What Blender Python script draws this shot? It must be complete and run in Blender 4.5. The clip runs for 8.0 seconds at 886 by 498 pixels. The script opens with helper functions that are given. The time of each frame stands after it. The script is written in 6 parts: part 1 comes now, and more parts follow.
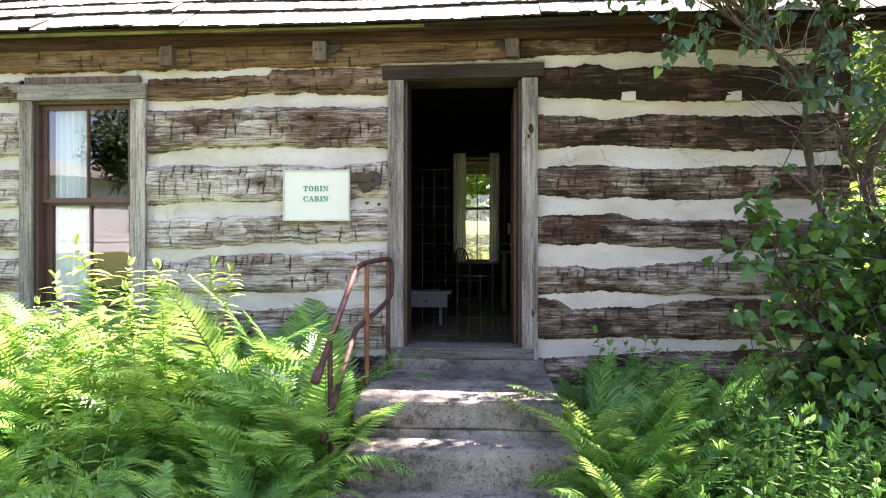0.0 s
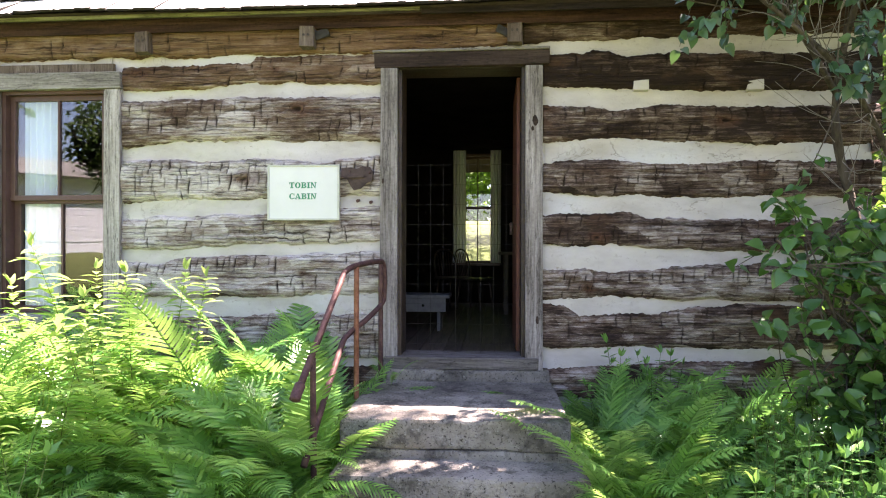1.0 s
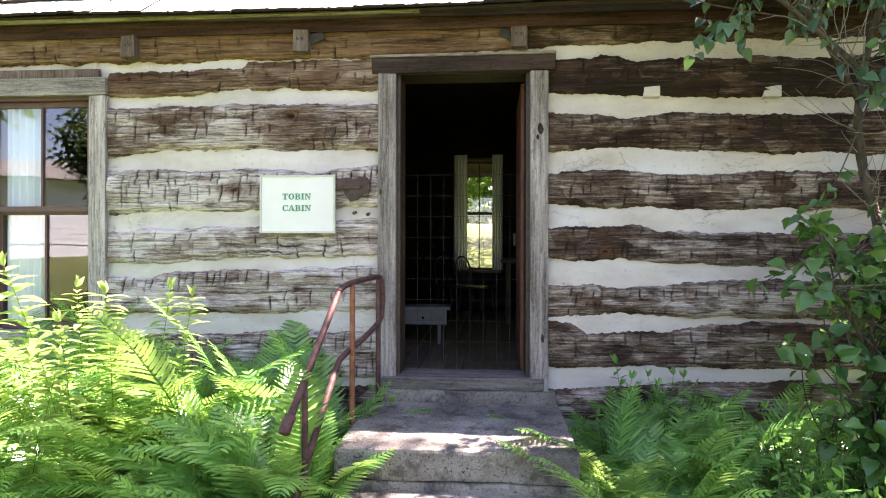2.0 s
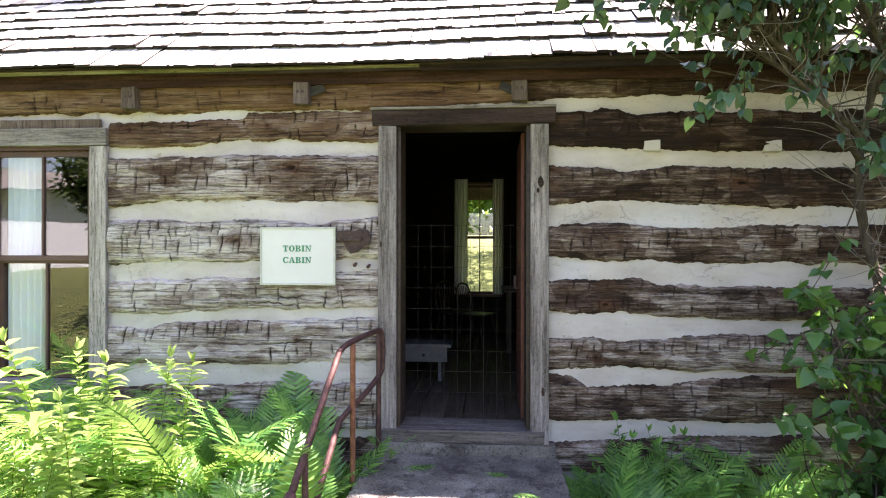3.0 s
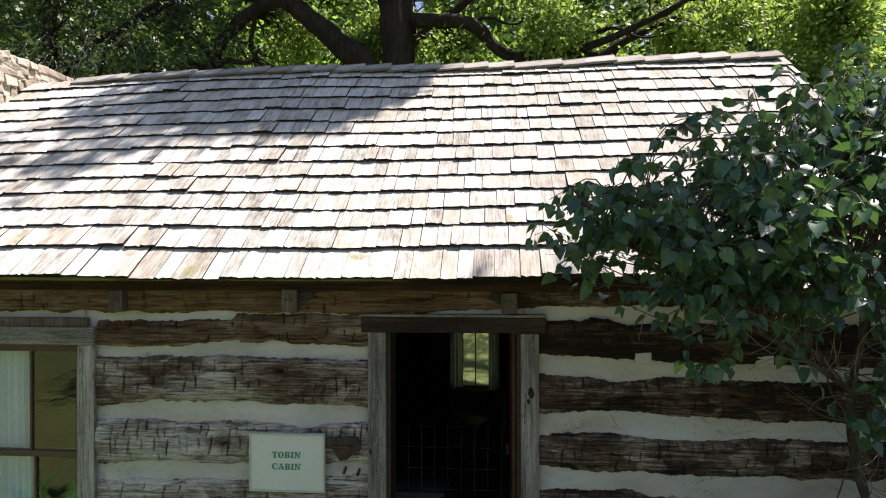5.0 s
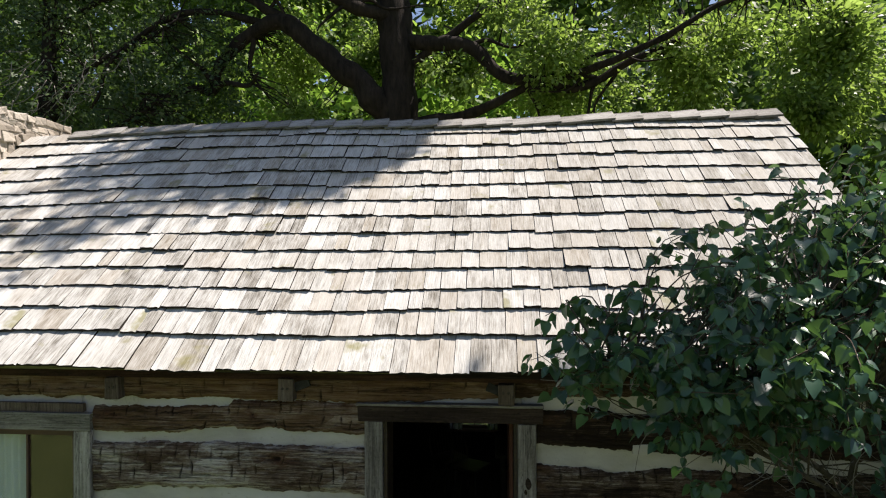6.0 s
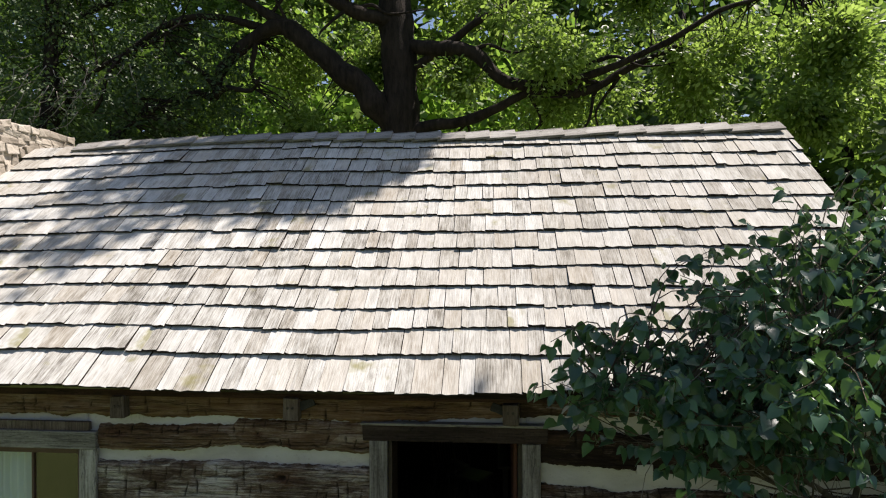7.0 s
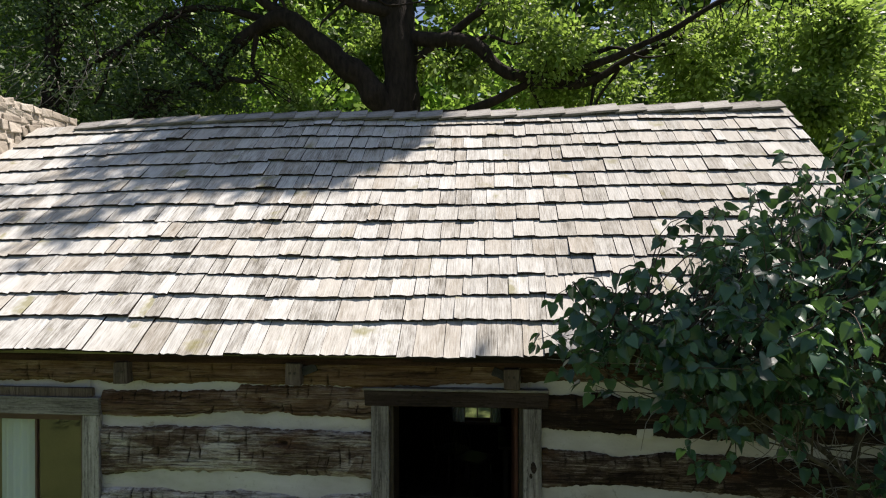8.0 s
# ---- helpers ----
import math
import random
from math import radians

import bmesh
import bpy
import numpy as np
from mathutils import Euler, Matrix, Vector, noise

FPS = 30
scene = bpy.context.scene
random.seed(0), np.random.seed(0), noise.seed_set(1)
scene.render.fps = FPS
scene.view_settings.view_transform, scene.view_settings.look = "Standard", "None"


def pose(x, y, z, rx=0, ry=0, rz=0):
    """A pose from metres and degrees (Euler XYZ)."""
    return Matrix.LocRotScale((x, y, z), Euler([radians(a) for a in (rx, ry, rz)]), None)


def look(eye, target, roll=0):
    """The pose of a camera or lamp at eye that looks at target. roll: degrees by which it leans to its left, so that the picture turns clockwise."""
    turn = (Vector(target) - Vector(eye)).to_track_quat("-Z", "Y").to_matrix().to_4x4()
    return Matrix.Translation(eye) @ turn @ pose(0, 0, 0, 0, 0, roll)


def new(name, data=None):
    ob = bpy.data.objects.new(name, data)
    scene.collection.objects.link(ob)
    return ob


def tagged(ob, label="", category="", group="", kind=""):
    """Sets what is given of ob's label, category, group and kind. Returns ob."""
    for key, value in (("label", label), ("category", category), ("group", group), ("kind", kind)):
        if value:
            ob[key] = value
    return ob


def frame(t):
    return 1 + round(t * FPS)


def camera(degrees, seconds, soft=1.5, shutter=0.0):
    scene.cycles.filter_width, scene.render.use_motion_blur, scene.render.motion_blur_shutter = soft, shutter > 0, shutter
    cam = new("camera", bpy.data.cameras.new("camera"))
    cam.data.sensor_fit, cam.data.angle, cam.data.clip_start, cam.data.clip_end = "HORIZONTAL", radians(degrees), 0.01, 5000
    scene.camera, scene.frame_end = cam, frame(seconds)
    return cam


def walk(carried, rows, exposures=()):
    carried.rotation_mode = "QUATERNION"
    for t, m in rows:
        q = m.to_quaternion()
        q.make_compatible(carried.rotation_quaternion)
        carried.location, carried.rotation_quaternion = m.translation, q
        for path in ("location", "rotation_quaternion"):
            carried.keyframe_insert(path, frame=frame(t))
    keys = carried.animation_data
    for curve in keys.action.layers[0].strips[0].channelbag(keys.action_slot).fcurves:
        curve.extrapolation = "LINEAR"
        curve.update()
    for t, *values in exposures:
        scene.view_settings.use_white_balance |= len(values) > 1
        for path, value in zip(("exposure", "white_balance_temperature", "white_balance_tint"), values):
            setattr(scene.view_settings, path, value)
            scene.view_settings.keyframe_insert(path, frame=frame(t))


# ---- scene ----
cam = camera(72.0, 8.0, soft=1.1)
# x along the front wall (0: middle of the door), y into the house (0: face of the front wall), z up from the ground
ROWS = [
    (0.0, pose(0.213, -4.499, 1.490, 89.97, -0.10, 4.46)),
    (0.5, pose(0.217, -4.386, 1.489, 89.98, -0.12, 4.50)),
    (1.0, pose(0.216, -4.163, 1.497, 90.01, -0.14, 4.58)),
    (1.2, pose(0.211, -4.071, 1.459, 90.01, -0.13, 4.61)),
    (2.3, pose(0.199, -3.967, 1.690, 90.01, -0.14, 4.65)),
    (2.5, pose(0.198, -3.967, 1.760, 90.01, -0.14, 4.66)),
    (3.0, pose(0.202, -3.969, 1.931, 90.02, -0.10, 4.71)),
    (3.5, pose(0.209, -3.972, 2.295, 90.04, -0.06, 4.67)),
    (4.0, pose(0.220, -3.969, 2.669, 90.05, -0.01, 4.66)),
    (4.5, pose(0.258, -3.938, 2.978, 90.00, 0.06, 4.71)),
    (4.7, pose(0.262, -3.936, 3.098, 89.98, 0.08, 4.72)),
    (5.8, pose(0.290, -3.921, 3.750, 89.85, 0.19, 4.78)),
    (6.0, pose(0.293, -3.918, 3.859, 89.83, 0.20, 4.79)),
    (6.5, pose(0.286, -3.920, 3.997, 89.78, 0.20, 4.84)),
    (7.0, pose(0.268, -3.930, 3.990, 89.79, 0.19, 4.84)),
    (7.5, pose(0.252, -3.943, 3.917, 89.81, 0.15, 4.81)),
    (8.0, pose(0.258, -3.954, 3.770, 89.80, 0.09, 4.83)),
]
EXPOSURES = [(0.0, 3.30, 6800, 36), (1.0, 3.30, 6800, 36), (2.5, 3.38, 6800, 37), (3.5, 2.66, 6700, 35), (4.5, 1.66, 6700, 25), (6.0, 0.88, 6600, 17), (8.0, 0.84, 6600, 17)]
walk(cam, ROWS, EXPOSURES)

# ---- daylight ----
SUN_WAY = Vector((0.50, 0.20, 1.0)).normalized()      # towards the sun
world = bpy.data.worlds.new("sky")
scene.world = world
world.use_nodes = True
wt = world.node_tree
wt.nodes.clear()
sky = wt.nodes.new("ShaderNodeTexSky")
sky.sky_type, sky.sun_disc = "NISHITA", False
sky.sun_elevation = math.asin(SUN_WAY.z)
sky.sun_rotation = math.atan2(SUN_WAY.x, SUN_WAY.y)
sky_bg = wt.nodes.new("ShaderNodeBackground")
sky_bg.inputs["Strength"].default_value = 0.074
sky_out = wt.nodes.new("ShaderNodeOutputWorld")
wt.links.new(sky.outputs[0], sky_bg.inputs["Color"])
wt.links.new(sky_bg.outputs[0], sky_out.inputs["Surface"])
sun_lamp = bpy.data.lights.new("sun", "SUN")
sun_lamp.energy, sun_lamp.angle, sun_lamp.color = 5.0, radians(0.55), (1.0, 0.95, 0.86)
sun = new("sun", sun_lamp)
sun.matrix_world = look(SUN_WAY * 60, (0, 0, 0))

# ---- small helpers ----
def vnoise(x, y, seed=0):
    """Smooth value noise on arrays, 0 to 1."""
    x, y = np.broadcast_arrays(np.asarray(x, float), np.asarray(y, float))
    xi, yi = np.floor(x), np.floor(y)
    fx, fy = x - xi, y - yi
    fx, fy = fx * fx * (3 - 2 * fx), fy * fy * (3 - 2 * fy)

    def lattice(a, b):
        v = np.sin(a * 127.1 + b * 311.7 + seed * 74.7) * 43758.5453
        return v - np.floor(v)
    return ((lattice(xi, yi) * (1 - fx) + lattice(xi + 1, yi) * fx) * (1 - fy)
            + (lattice(xi, yi + 1) * (1 - fx) + lattice(xi + 1, yi + 1) * fx) * fy)


def mesh_of(name, verts, faces, material=None, smooth=False):
    me = bpy.data.meshes.new(name)
    me.from_pydata([tuple(v) for v in verts], [], [tuple(f) for f in faces])
    if material:
        me.materials.append(material)
    if smooth:
        me.polygons.foreach_set("use_smooth", [True] * len(me.polygons))
    me.update()
    return me


def under(child, parent):
    child.parent = parent
    return child


def part(name, bm, material, parent, label="", smooth=False):
    """One mesh object under a thing or a part; bm is a bmesh or a mesh."""
    if isinstance(bm, bmesh.types.BMesh):
        me = bpy.data.meshes.new(name)
        bm.to_mesh(me)
        bm.free()
        if material:
            me.materials.append(material)
        if smooth:
            me.polygons.foreach_set("use_smooth", [True] * len(me.polygons))
    else:
        me = bm
        if material and not me.materials:
            me.materials.append(material)
    ob = new(name, me)
    if parent:
        ob.parent = parent
    return tagged(ob, label)


def thing(name, label, category, group="", kind=""):
    return tagged(new(name), label, category, group, kind)


def box(bm, x0, y0, z0, x1, y1, z1, bevel=0.0, jitter=0.0, rng=random):
    """A box with slightly worn edges added to bm."""
    made = bmesh.ops.create_cube(bm, size=1.0)["verts"]
    for v in made:
        v.co = Vector(((x0 + x1) / 2 + v.co.x * (x1 - x0), (y0 + y1) / 2 + v.co.y * (y1 - y0), (z0 + z1) / 2 + v.co.z * (z1 - z0)))
        if jitter:
            v.co += Vector((rng.uniform(-jitter, jitter), rng.uniform(-jitter, jitter), rng.uniform(-jitter, jitter)))
    if bevel:
        edges = {e for v in made for e in v.link_edges}
        bmesh.ops.bevel(bm, geom=list(edges), offset=bevel, segments=2, affect="EDGES", profile=0.6)
    return bm


def boxed(x0, y0, z0, x1, y1, z1, bevel=0.0, jitter=0.0, rng=random):
    return box(bmesh.new(), x0, y0, z0, x1, y1, z1, bevel, jitter, rng)


def tube(points, radii, sides=8):
    """Verts and faces of a round bar along the points."""
    pts = [Vector(p) for p in points]
    if not isinstance(radii, (list, tuple)):
        radii = [radii] * len(pts)
    verts, faces = [], []
    side = None
    for i, p in enumerate(pts):
        way = (pts[min(i + 1, len(pts) - 1)] - pts[max(i - 1, 0)]).normalized()
        if side is None:
            side = way.orthogonal().normalized()
        side = (side - way * side.dot(way)).normalized()
        up = way.cross(side)
        for k in range(sides):
            a = 2 * math.pi * k / sides
            verts.append(p + (side * math.cos(a) + up * math.sin(a)) * radii[i])
    for i in range(len(pts) - 1):
        for k in range(sides):
            a, b = i * sides + k, i * sides + (k + 1) % sides
            faces.append((a, b, b + sides, a + sides))
    faces.append(tuple(range(sides))[::-1])
    faces.append(tuple(range((len(pts) - 1) * sides, len(pts) * sides)))
    return verts, faces


def bent(points, steps=6):
    """A smooth line through points (Catmull-Rom)."""
    p = [Vector(q) for q in points]
    p = [p[0] * 2 - p[1]] + p + [p[-1] * 2 - p[-2]]
    out = []
    for i in range(1, len(p) - 2):
        for k in range(steps):
            t = k / steps
            out.append(0.5 * (2 * p[i] + (p[i + 1] - p[i - 1]) * t + (2 * p[i - 1] - 5 * p[i] + 4 * p[i + 1] - p[i + 2]) * t * t
                              + (3 * p[i] - p[i - 1] - 3 * p[i + 1] + p[i + 2]) * t ** 3))
    return out + [p[-2]]


# ---- materials ----
class Nodes:
    """Short hand for one node material."""

    def __init__(self, name, rough=0.8, metal=0.0):
        self.mat = bpy.data.materials.new(name)
        self.mat.use_nodes = True
        self.tree = self.mat.node_tree
        self.bsdf = self.tree.nodes["Principled BSDF"]
        self.bsdf.inputs["Roughness"].default_value = rough
        self.bsdf.inputs["Metallic"].default_value = metal
        self.bsdf.inputs["Specular IOR Level"].default_value = 0.5 if rough < 0.55 else (0.18 if rough < 0.99 else 0.0)
        self.out = self.tree.nodes["Material Output"]

    def add(self, kind, operation="", attribute_name="", blend_type=""):
        n = self.tree.nodes.new(kind)
        if operation:
            n.operation = operation
        if attribute_name:
            n.attribute_name = attribute_name
        if blend_type:
            n.data_type, n.blend_type = "RGBA", blend_type
        return n

    def link(self, a, b):
        self.tree.links.new(a, b)

    def coords(self, scale=(1, 1, 1), where="Object"):
        tc = self.add("ShaderNodeTexCoord")
        mp = self.add("ShaderNodeMapping")
        mp.inputs["Scale"].default_value = scale
        self.link(tc.outputs[where], mp.inputs["Vector"])
        return mp.outputs["Vector"]

    def noise(self, scale, stretch=(1, 1, 1), detail=4, rough=0.6, where="Object", distortion=0.0):
        n = self.add("ShaderNodeTexNoise")
        n.inputs["Scale"].default_value, n.inputs["Detail"].default_value = scale, detail
        n.inputs["Roughness"].default_value, n.inputs["Distortion"].default_value = rough, distortion
        self.link(self.coords(stretch, where), n.inputs["Vector"])
        return n.outputs["Fac"]

    def ramp(self, fac, stops):
        r = self.add("ShaderNodeValToRGB")
        e = r.color_ramp.elements
        while len(e) < len(stops):
            e.new(0.5)
        for el, (p, c) in zip(e, stops):
            el.position = p
            el.color = (*c, 1) if isinstance(c, (tuple, list)) else (c, c, c, 1)
        self.link(fac, r.inputs["Fac"])
        return r.outputs["Color"]

    def mix(self, fac, a, b, how="MIX"):
        m = self.add("ShaderNodeMix", blend_type=how)
        for key, v in ((0, fac), (6, a), (7, b)):
            if isinstance(v, (int, float)):
                m.inputs[key].default_value = v if key == 0 else (v, v, v, 1)
            elif isinstance(v, (tuple, list)):
                m.inputs[key].default_value = (*v, 1)
            else:
                self.link(v, m.inputs[key])
        return m.outputs[2]

    def math(self, op, a, b=0.0):
        m = self.add("ShaderNodeMath", operation=op)
        for k, v in enumerate((a, b)):
            if isinstance(v, (int, float)):
                m.inputs[k].default_value = v
            else:
                self.link(v, m.inputs[k])
        return m.outputs[0]

    def attribute(self, name):
        a = self.add("ShaderNodeAttribute", attribute_name=name)
        return a.outputs["Fac"]

    def random(self):
        """0 to 1, another for each object and each loose piece."""
        a = self.add("ShaderNodeObjectInfo").outputs["Random"]
        b = self.add("ShaderNodeNewGeometry").outputs["Random Per Island"]
        return self.math("FRACT", self.math("ADD", a, b))

    def colour(self, c):
        if isinstance(c, (tuple, list)):
            self.bsdf.inputs["Base Color"].default_value = (*c, 1)
        else:
            self.link(c, self.bsdf.inputs["Base Color"])
        return self

    def rough(self, r):
        self.link(r, self.bsdf.inputs["Roughness"])
        return self

    def bump(self, height, strength=0.4, distance=0.01):
        b = self.add("ShaderNodeBump")
        b.inputs["Strength"].default_value, b.inputs["Distance"].default_value = strength, distance
        self.link(height, b.inputs["Height"])
        self.link(b.outputs["Normal"], self.bsdf.inputs["Normal"])
        return self


def cell_shade(n, scale, stretch):
    """A random grey for each cell of a stretched, warped cell pattern."""
    v = n.add("ShaderNodeTexVoronoi")
    v.inputs["Scale"].default_value = scale
    warp = n.add("ShaderNodeTexNoise")
    warp.inputs["Scale"].default_value, warp.inputs["Detail"].default_value = 9.0, 4
    c = n.coords(stretch)
    n.link(c, warp.inputs["Vector"])
    mixed = n.add("ShaderNodeMix", blend_type="LINEAR_LIGHT")
    mixed.inputs[0].default_value = 0.12
    n.link(c, mixed.inputs[6])
    n.link(warp.outputs["Color"], mixed.inputs[7])
    n.link(mixed.outputs[2], v.inputs["Vector"])
    sep = n.add("ShaderNodeSeparateColor")
    n.link(v.outputs["Color"], sep.inputs[0])
    return sep.outputs[0]


def thin_lines(n, scale, stretch, width, detail=5, distortion=0.4):
    """Thin wandering lines, 1 on a line and 0 off it."""
    f = n.noise(scale, stretch, detail, 0.6, "Object", distortion)
    return n.ramp(n.math("ABSOLUTE", n.math("SUBTRACT", f, 0.5)), [(0.0, 1.0), (width, 0.0)])


def make_log_wood():
    n = Nodes("hewn_log_wood", 0.92)
    weather, cut, tan, knot = n.attribute("weather"), n.attribute("cut"), n.attribute("tan"), n.attribute("knot")
    big = n.noise(1.6, (1.0, 1.0, 2.6), 6, 0.7)
    streak = n.noise(4.0, (0.7, 1, 15), 8, 0.72)
    grain = n.noise(9.0, (0.9, 1, 30), 9, 0.8)
    pits = n.noise(46, (1, 1, 2.4), 6, 0.8)
    flake = cell_shade(n, 1.0, (7.0, 1, 15))
    checks = thin_lines(n, 2.4, (0.35, 1, 11), 0.014)
    fine = thin_lines(n, 5.0, (0.4, 1, 15), 0.018)
    w = n.math("ADD", weather, n.math("MULTIPLY", n.math("SUBTRACT", big, 0.53), 1.45))
    w = n.math("ADD", w, n.math("MULTIPLY", n.math("SUBTRACT", streak, 0.52), 1.2))
    w = n.math("ADD", w, n.math("MULTIPLY", n.math("SUBTRACT", grain, 0.5), 0.95))
    w = n.math("ADD", w, n.math("MULTIPLY", n.math("SUBTRACT", flake, 0.5), 0.26))
    w = n.math("ADD", w, n.math("MULTIPLY", n.math("SUBTRACT", pits, 0.5), 0.45))
    w = n.math("ADD", weather, n.math("MULTIPLY", n.math("SUBTRACT", w, weather), 1.35))
    base = n.ramp(w, [(0.0, (0.036, 0.023, 0.017)), (0.20, (0.098, 0.063, 0.046)), (0.40, (0.205, 0.148, 0.115)), (0.58, (0.40, 0.325, 0.274)), (0.78, (0.62, 0.55, 0.495)), (1.0, (0.78, 0.72, 0.67))])
    base = n.mix(tan, base, n.ramp(n.math("ADD", n.math("MULTIPLY", big, 0.4), n.math("MULTIPLY", streak, 0.6)), [(0.30, (0.085, 0.040, 0.018)), (0.46, (0.25, 0.138, 0.073)), (0.68, (0.40, 0.265, 0.170))]))
    stain = n.ramp(n.noise(2.7, (1, 1, 1.9), 5, 0.65), [(0.54, 0.0), (0.66, 1.0)])
    base = n.mix(n.math("MULTIPLY", stain, 0.6), base, (0.150, 0.078, 0.044))
    base = n.mix(n.math("MULTIPLY", knot, 0.8), base, (0.165, 0.074, 0.038))
    base = n.mix(n.ramp(grain, [(0.35, 0.85), (0.45, 0.0)]), base, (0.045, 0.029, 0.021))
    base = n.mix(n.ramp(pits, [(0.28, 0.8), (0.38, 0.0)]), base, (0.050, 0.034, 0.026))
    base = n.mix(n.math("MULTIPLY", n.math("MAXIMUM", checks, n.math("MULTIPLY", fine, 0.5)), 0.8), base, (0.026, 0.017, 0.012))
    base = n.mix(n.math("MINIMUM", n.math("MULTIPLY", cut, 1.35), 0.96), base, (0.026, 0.015, 0.010))
    n.colour(base)
    h = n.math("ADD", n.math("MULTIPLY", grain, 0.8), n.math("ADD", n.math("MULTIPLY", streak, 0.6), n.math("MULTIPLY", pits, 0.4)))
    h = n.math("ADD", h, n.math("MULTIPLY", flake, 0.2))
    h = n.math("SUBTRACT", h, n.math("MULTIPLY", checks, 0.6))
    return n.bump(h, 0.95, 0.018).mat


def make_plank(name, dark, mid, light, along="z", rough=0.82, fine=30):
    n = Nodes(name, rough)
    st = {"x": (1.2, fine / 2, fine), "z": (fine, fine / 2, 1.2), "y": (fine, 1.2, fine / 2)}[along]
    st2 = {"x": (1, 4, 7), "z": (7, 4, 1), "y": (7, 1, 4)}[along]
    g = n.noise(2.2, st, 5, 0.7)
    b = n.noise(1.7, st2, 4, 0.6)
    rnd = n.random()
    w = n.math("ADD", n.math("MULTIPLY", g, 0.6), n.math("ADD", n.math("MULTIPLY", b, 0.55), n.math("MULTIPLY", n.math("SUBTRACT", rnd, 0.5), 0.18)))
    pit = n.noise(48, (1, 1, 1), 6, 0.8)
    w = n.math("ADD", w, n.math("MULTIPLY", n.math("SUBTRACT", pit, 0.5), 0.35))
    col = n.ramp(w, [(0.35, dark), (0.56, mid), (0.78, light)])
    line = {"x": (0.6, 6, 9), "z": (9, 6, 0.6), "y": (9, 0.6, 6)}[along]
    col = n.mix(n.math("MULTIPLY", thin_lines(n, 3.0, line, 0.02), 0.75), col, tuple(0.35 * c for c in dark))
    col = n.mix(n.ramp(pit, [(0.27, 0.8), (0.38, 0.0)]), col, dark)
    n.colour(col)
    return n.bump(n.math("ADD", g, n.math("MULTIPLY", pit, 0.5)), 0.6, 0.007).mat


def make_chinking():
    n = Nodes("lime_chinking", 0.92)
    a, b, c = n.noise(2.0, (1, 1, 2.2), 5, 0.6), n.noise(26, (1, 1, 1), 5, 0.7), n.noise(0.9, (1, 1, 1.4), 3, 0.5)
    col = n.ramp(a, [(0.28, (0.38, 0.345, 0.310)), (0.5, (0.50, 0.468, 0.436)), (0.72, (0.59, 0.558, 0.53))])
    col = n.mix(n.math("MULTIPLY", n.ramp(c, [(0.56, 0.0), (0.70, 1.0)]), 0.55), col, (0.55, 0.58, 0.62))
    col = n.mix(n.ramp(n.noise(6.5, (1, 1, 2), 5, 0.75), [(0.30, 1.0), (0.37, 0.0)]), col, (0.30, 0.26, 0.21))
    crack = n.math("MULTIPLY", thin_lines(n, 1.5, (1.0, 1, 2.0), 0.005, 6, 0.6), n.ramp(n.noise(1.3, (1, 1, 1), 2, 0.5), [(0.5, 0.0), (0.62, 1.0)]))
    col = n.mix(n.math("MULTIPLY", crack, 0.7), col, (0.20, 0.17, 0.14))
    col = n.mix(n.ramp(b, [(0.30, 0.6), (0.42, 0.0)]), col, (0.36, 0.33, 0.285))
    n.colour(col)
    return n.bump(n.math("SUBTRACT", n.math("ADD", n.math("MULTIPLY", b, 0.35), a), n.math("MULTIPLY", crack, 0.3)), 0.6, 0.02).mat


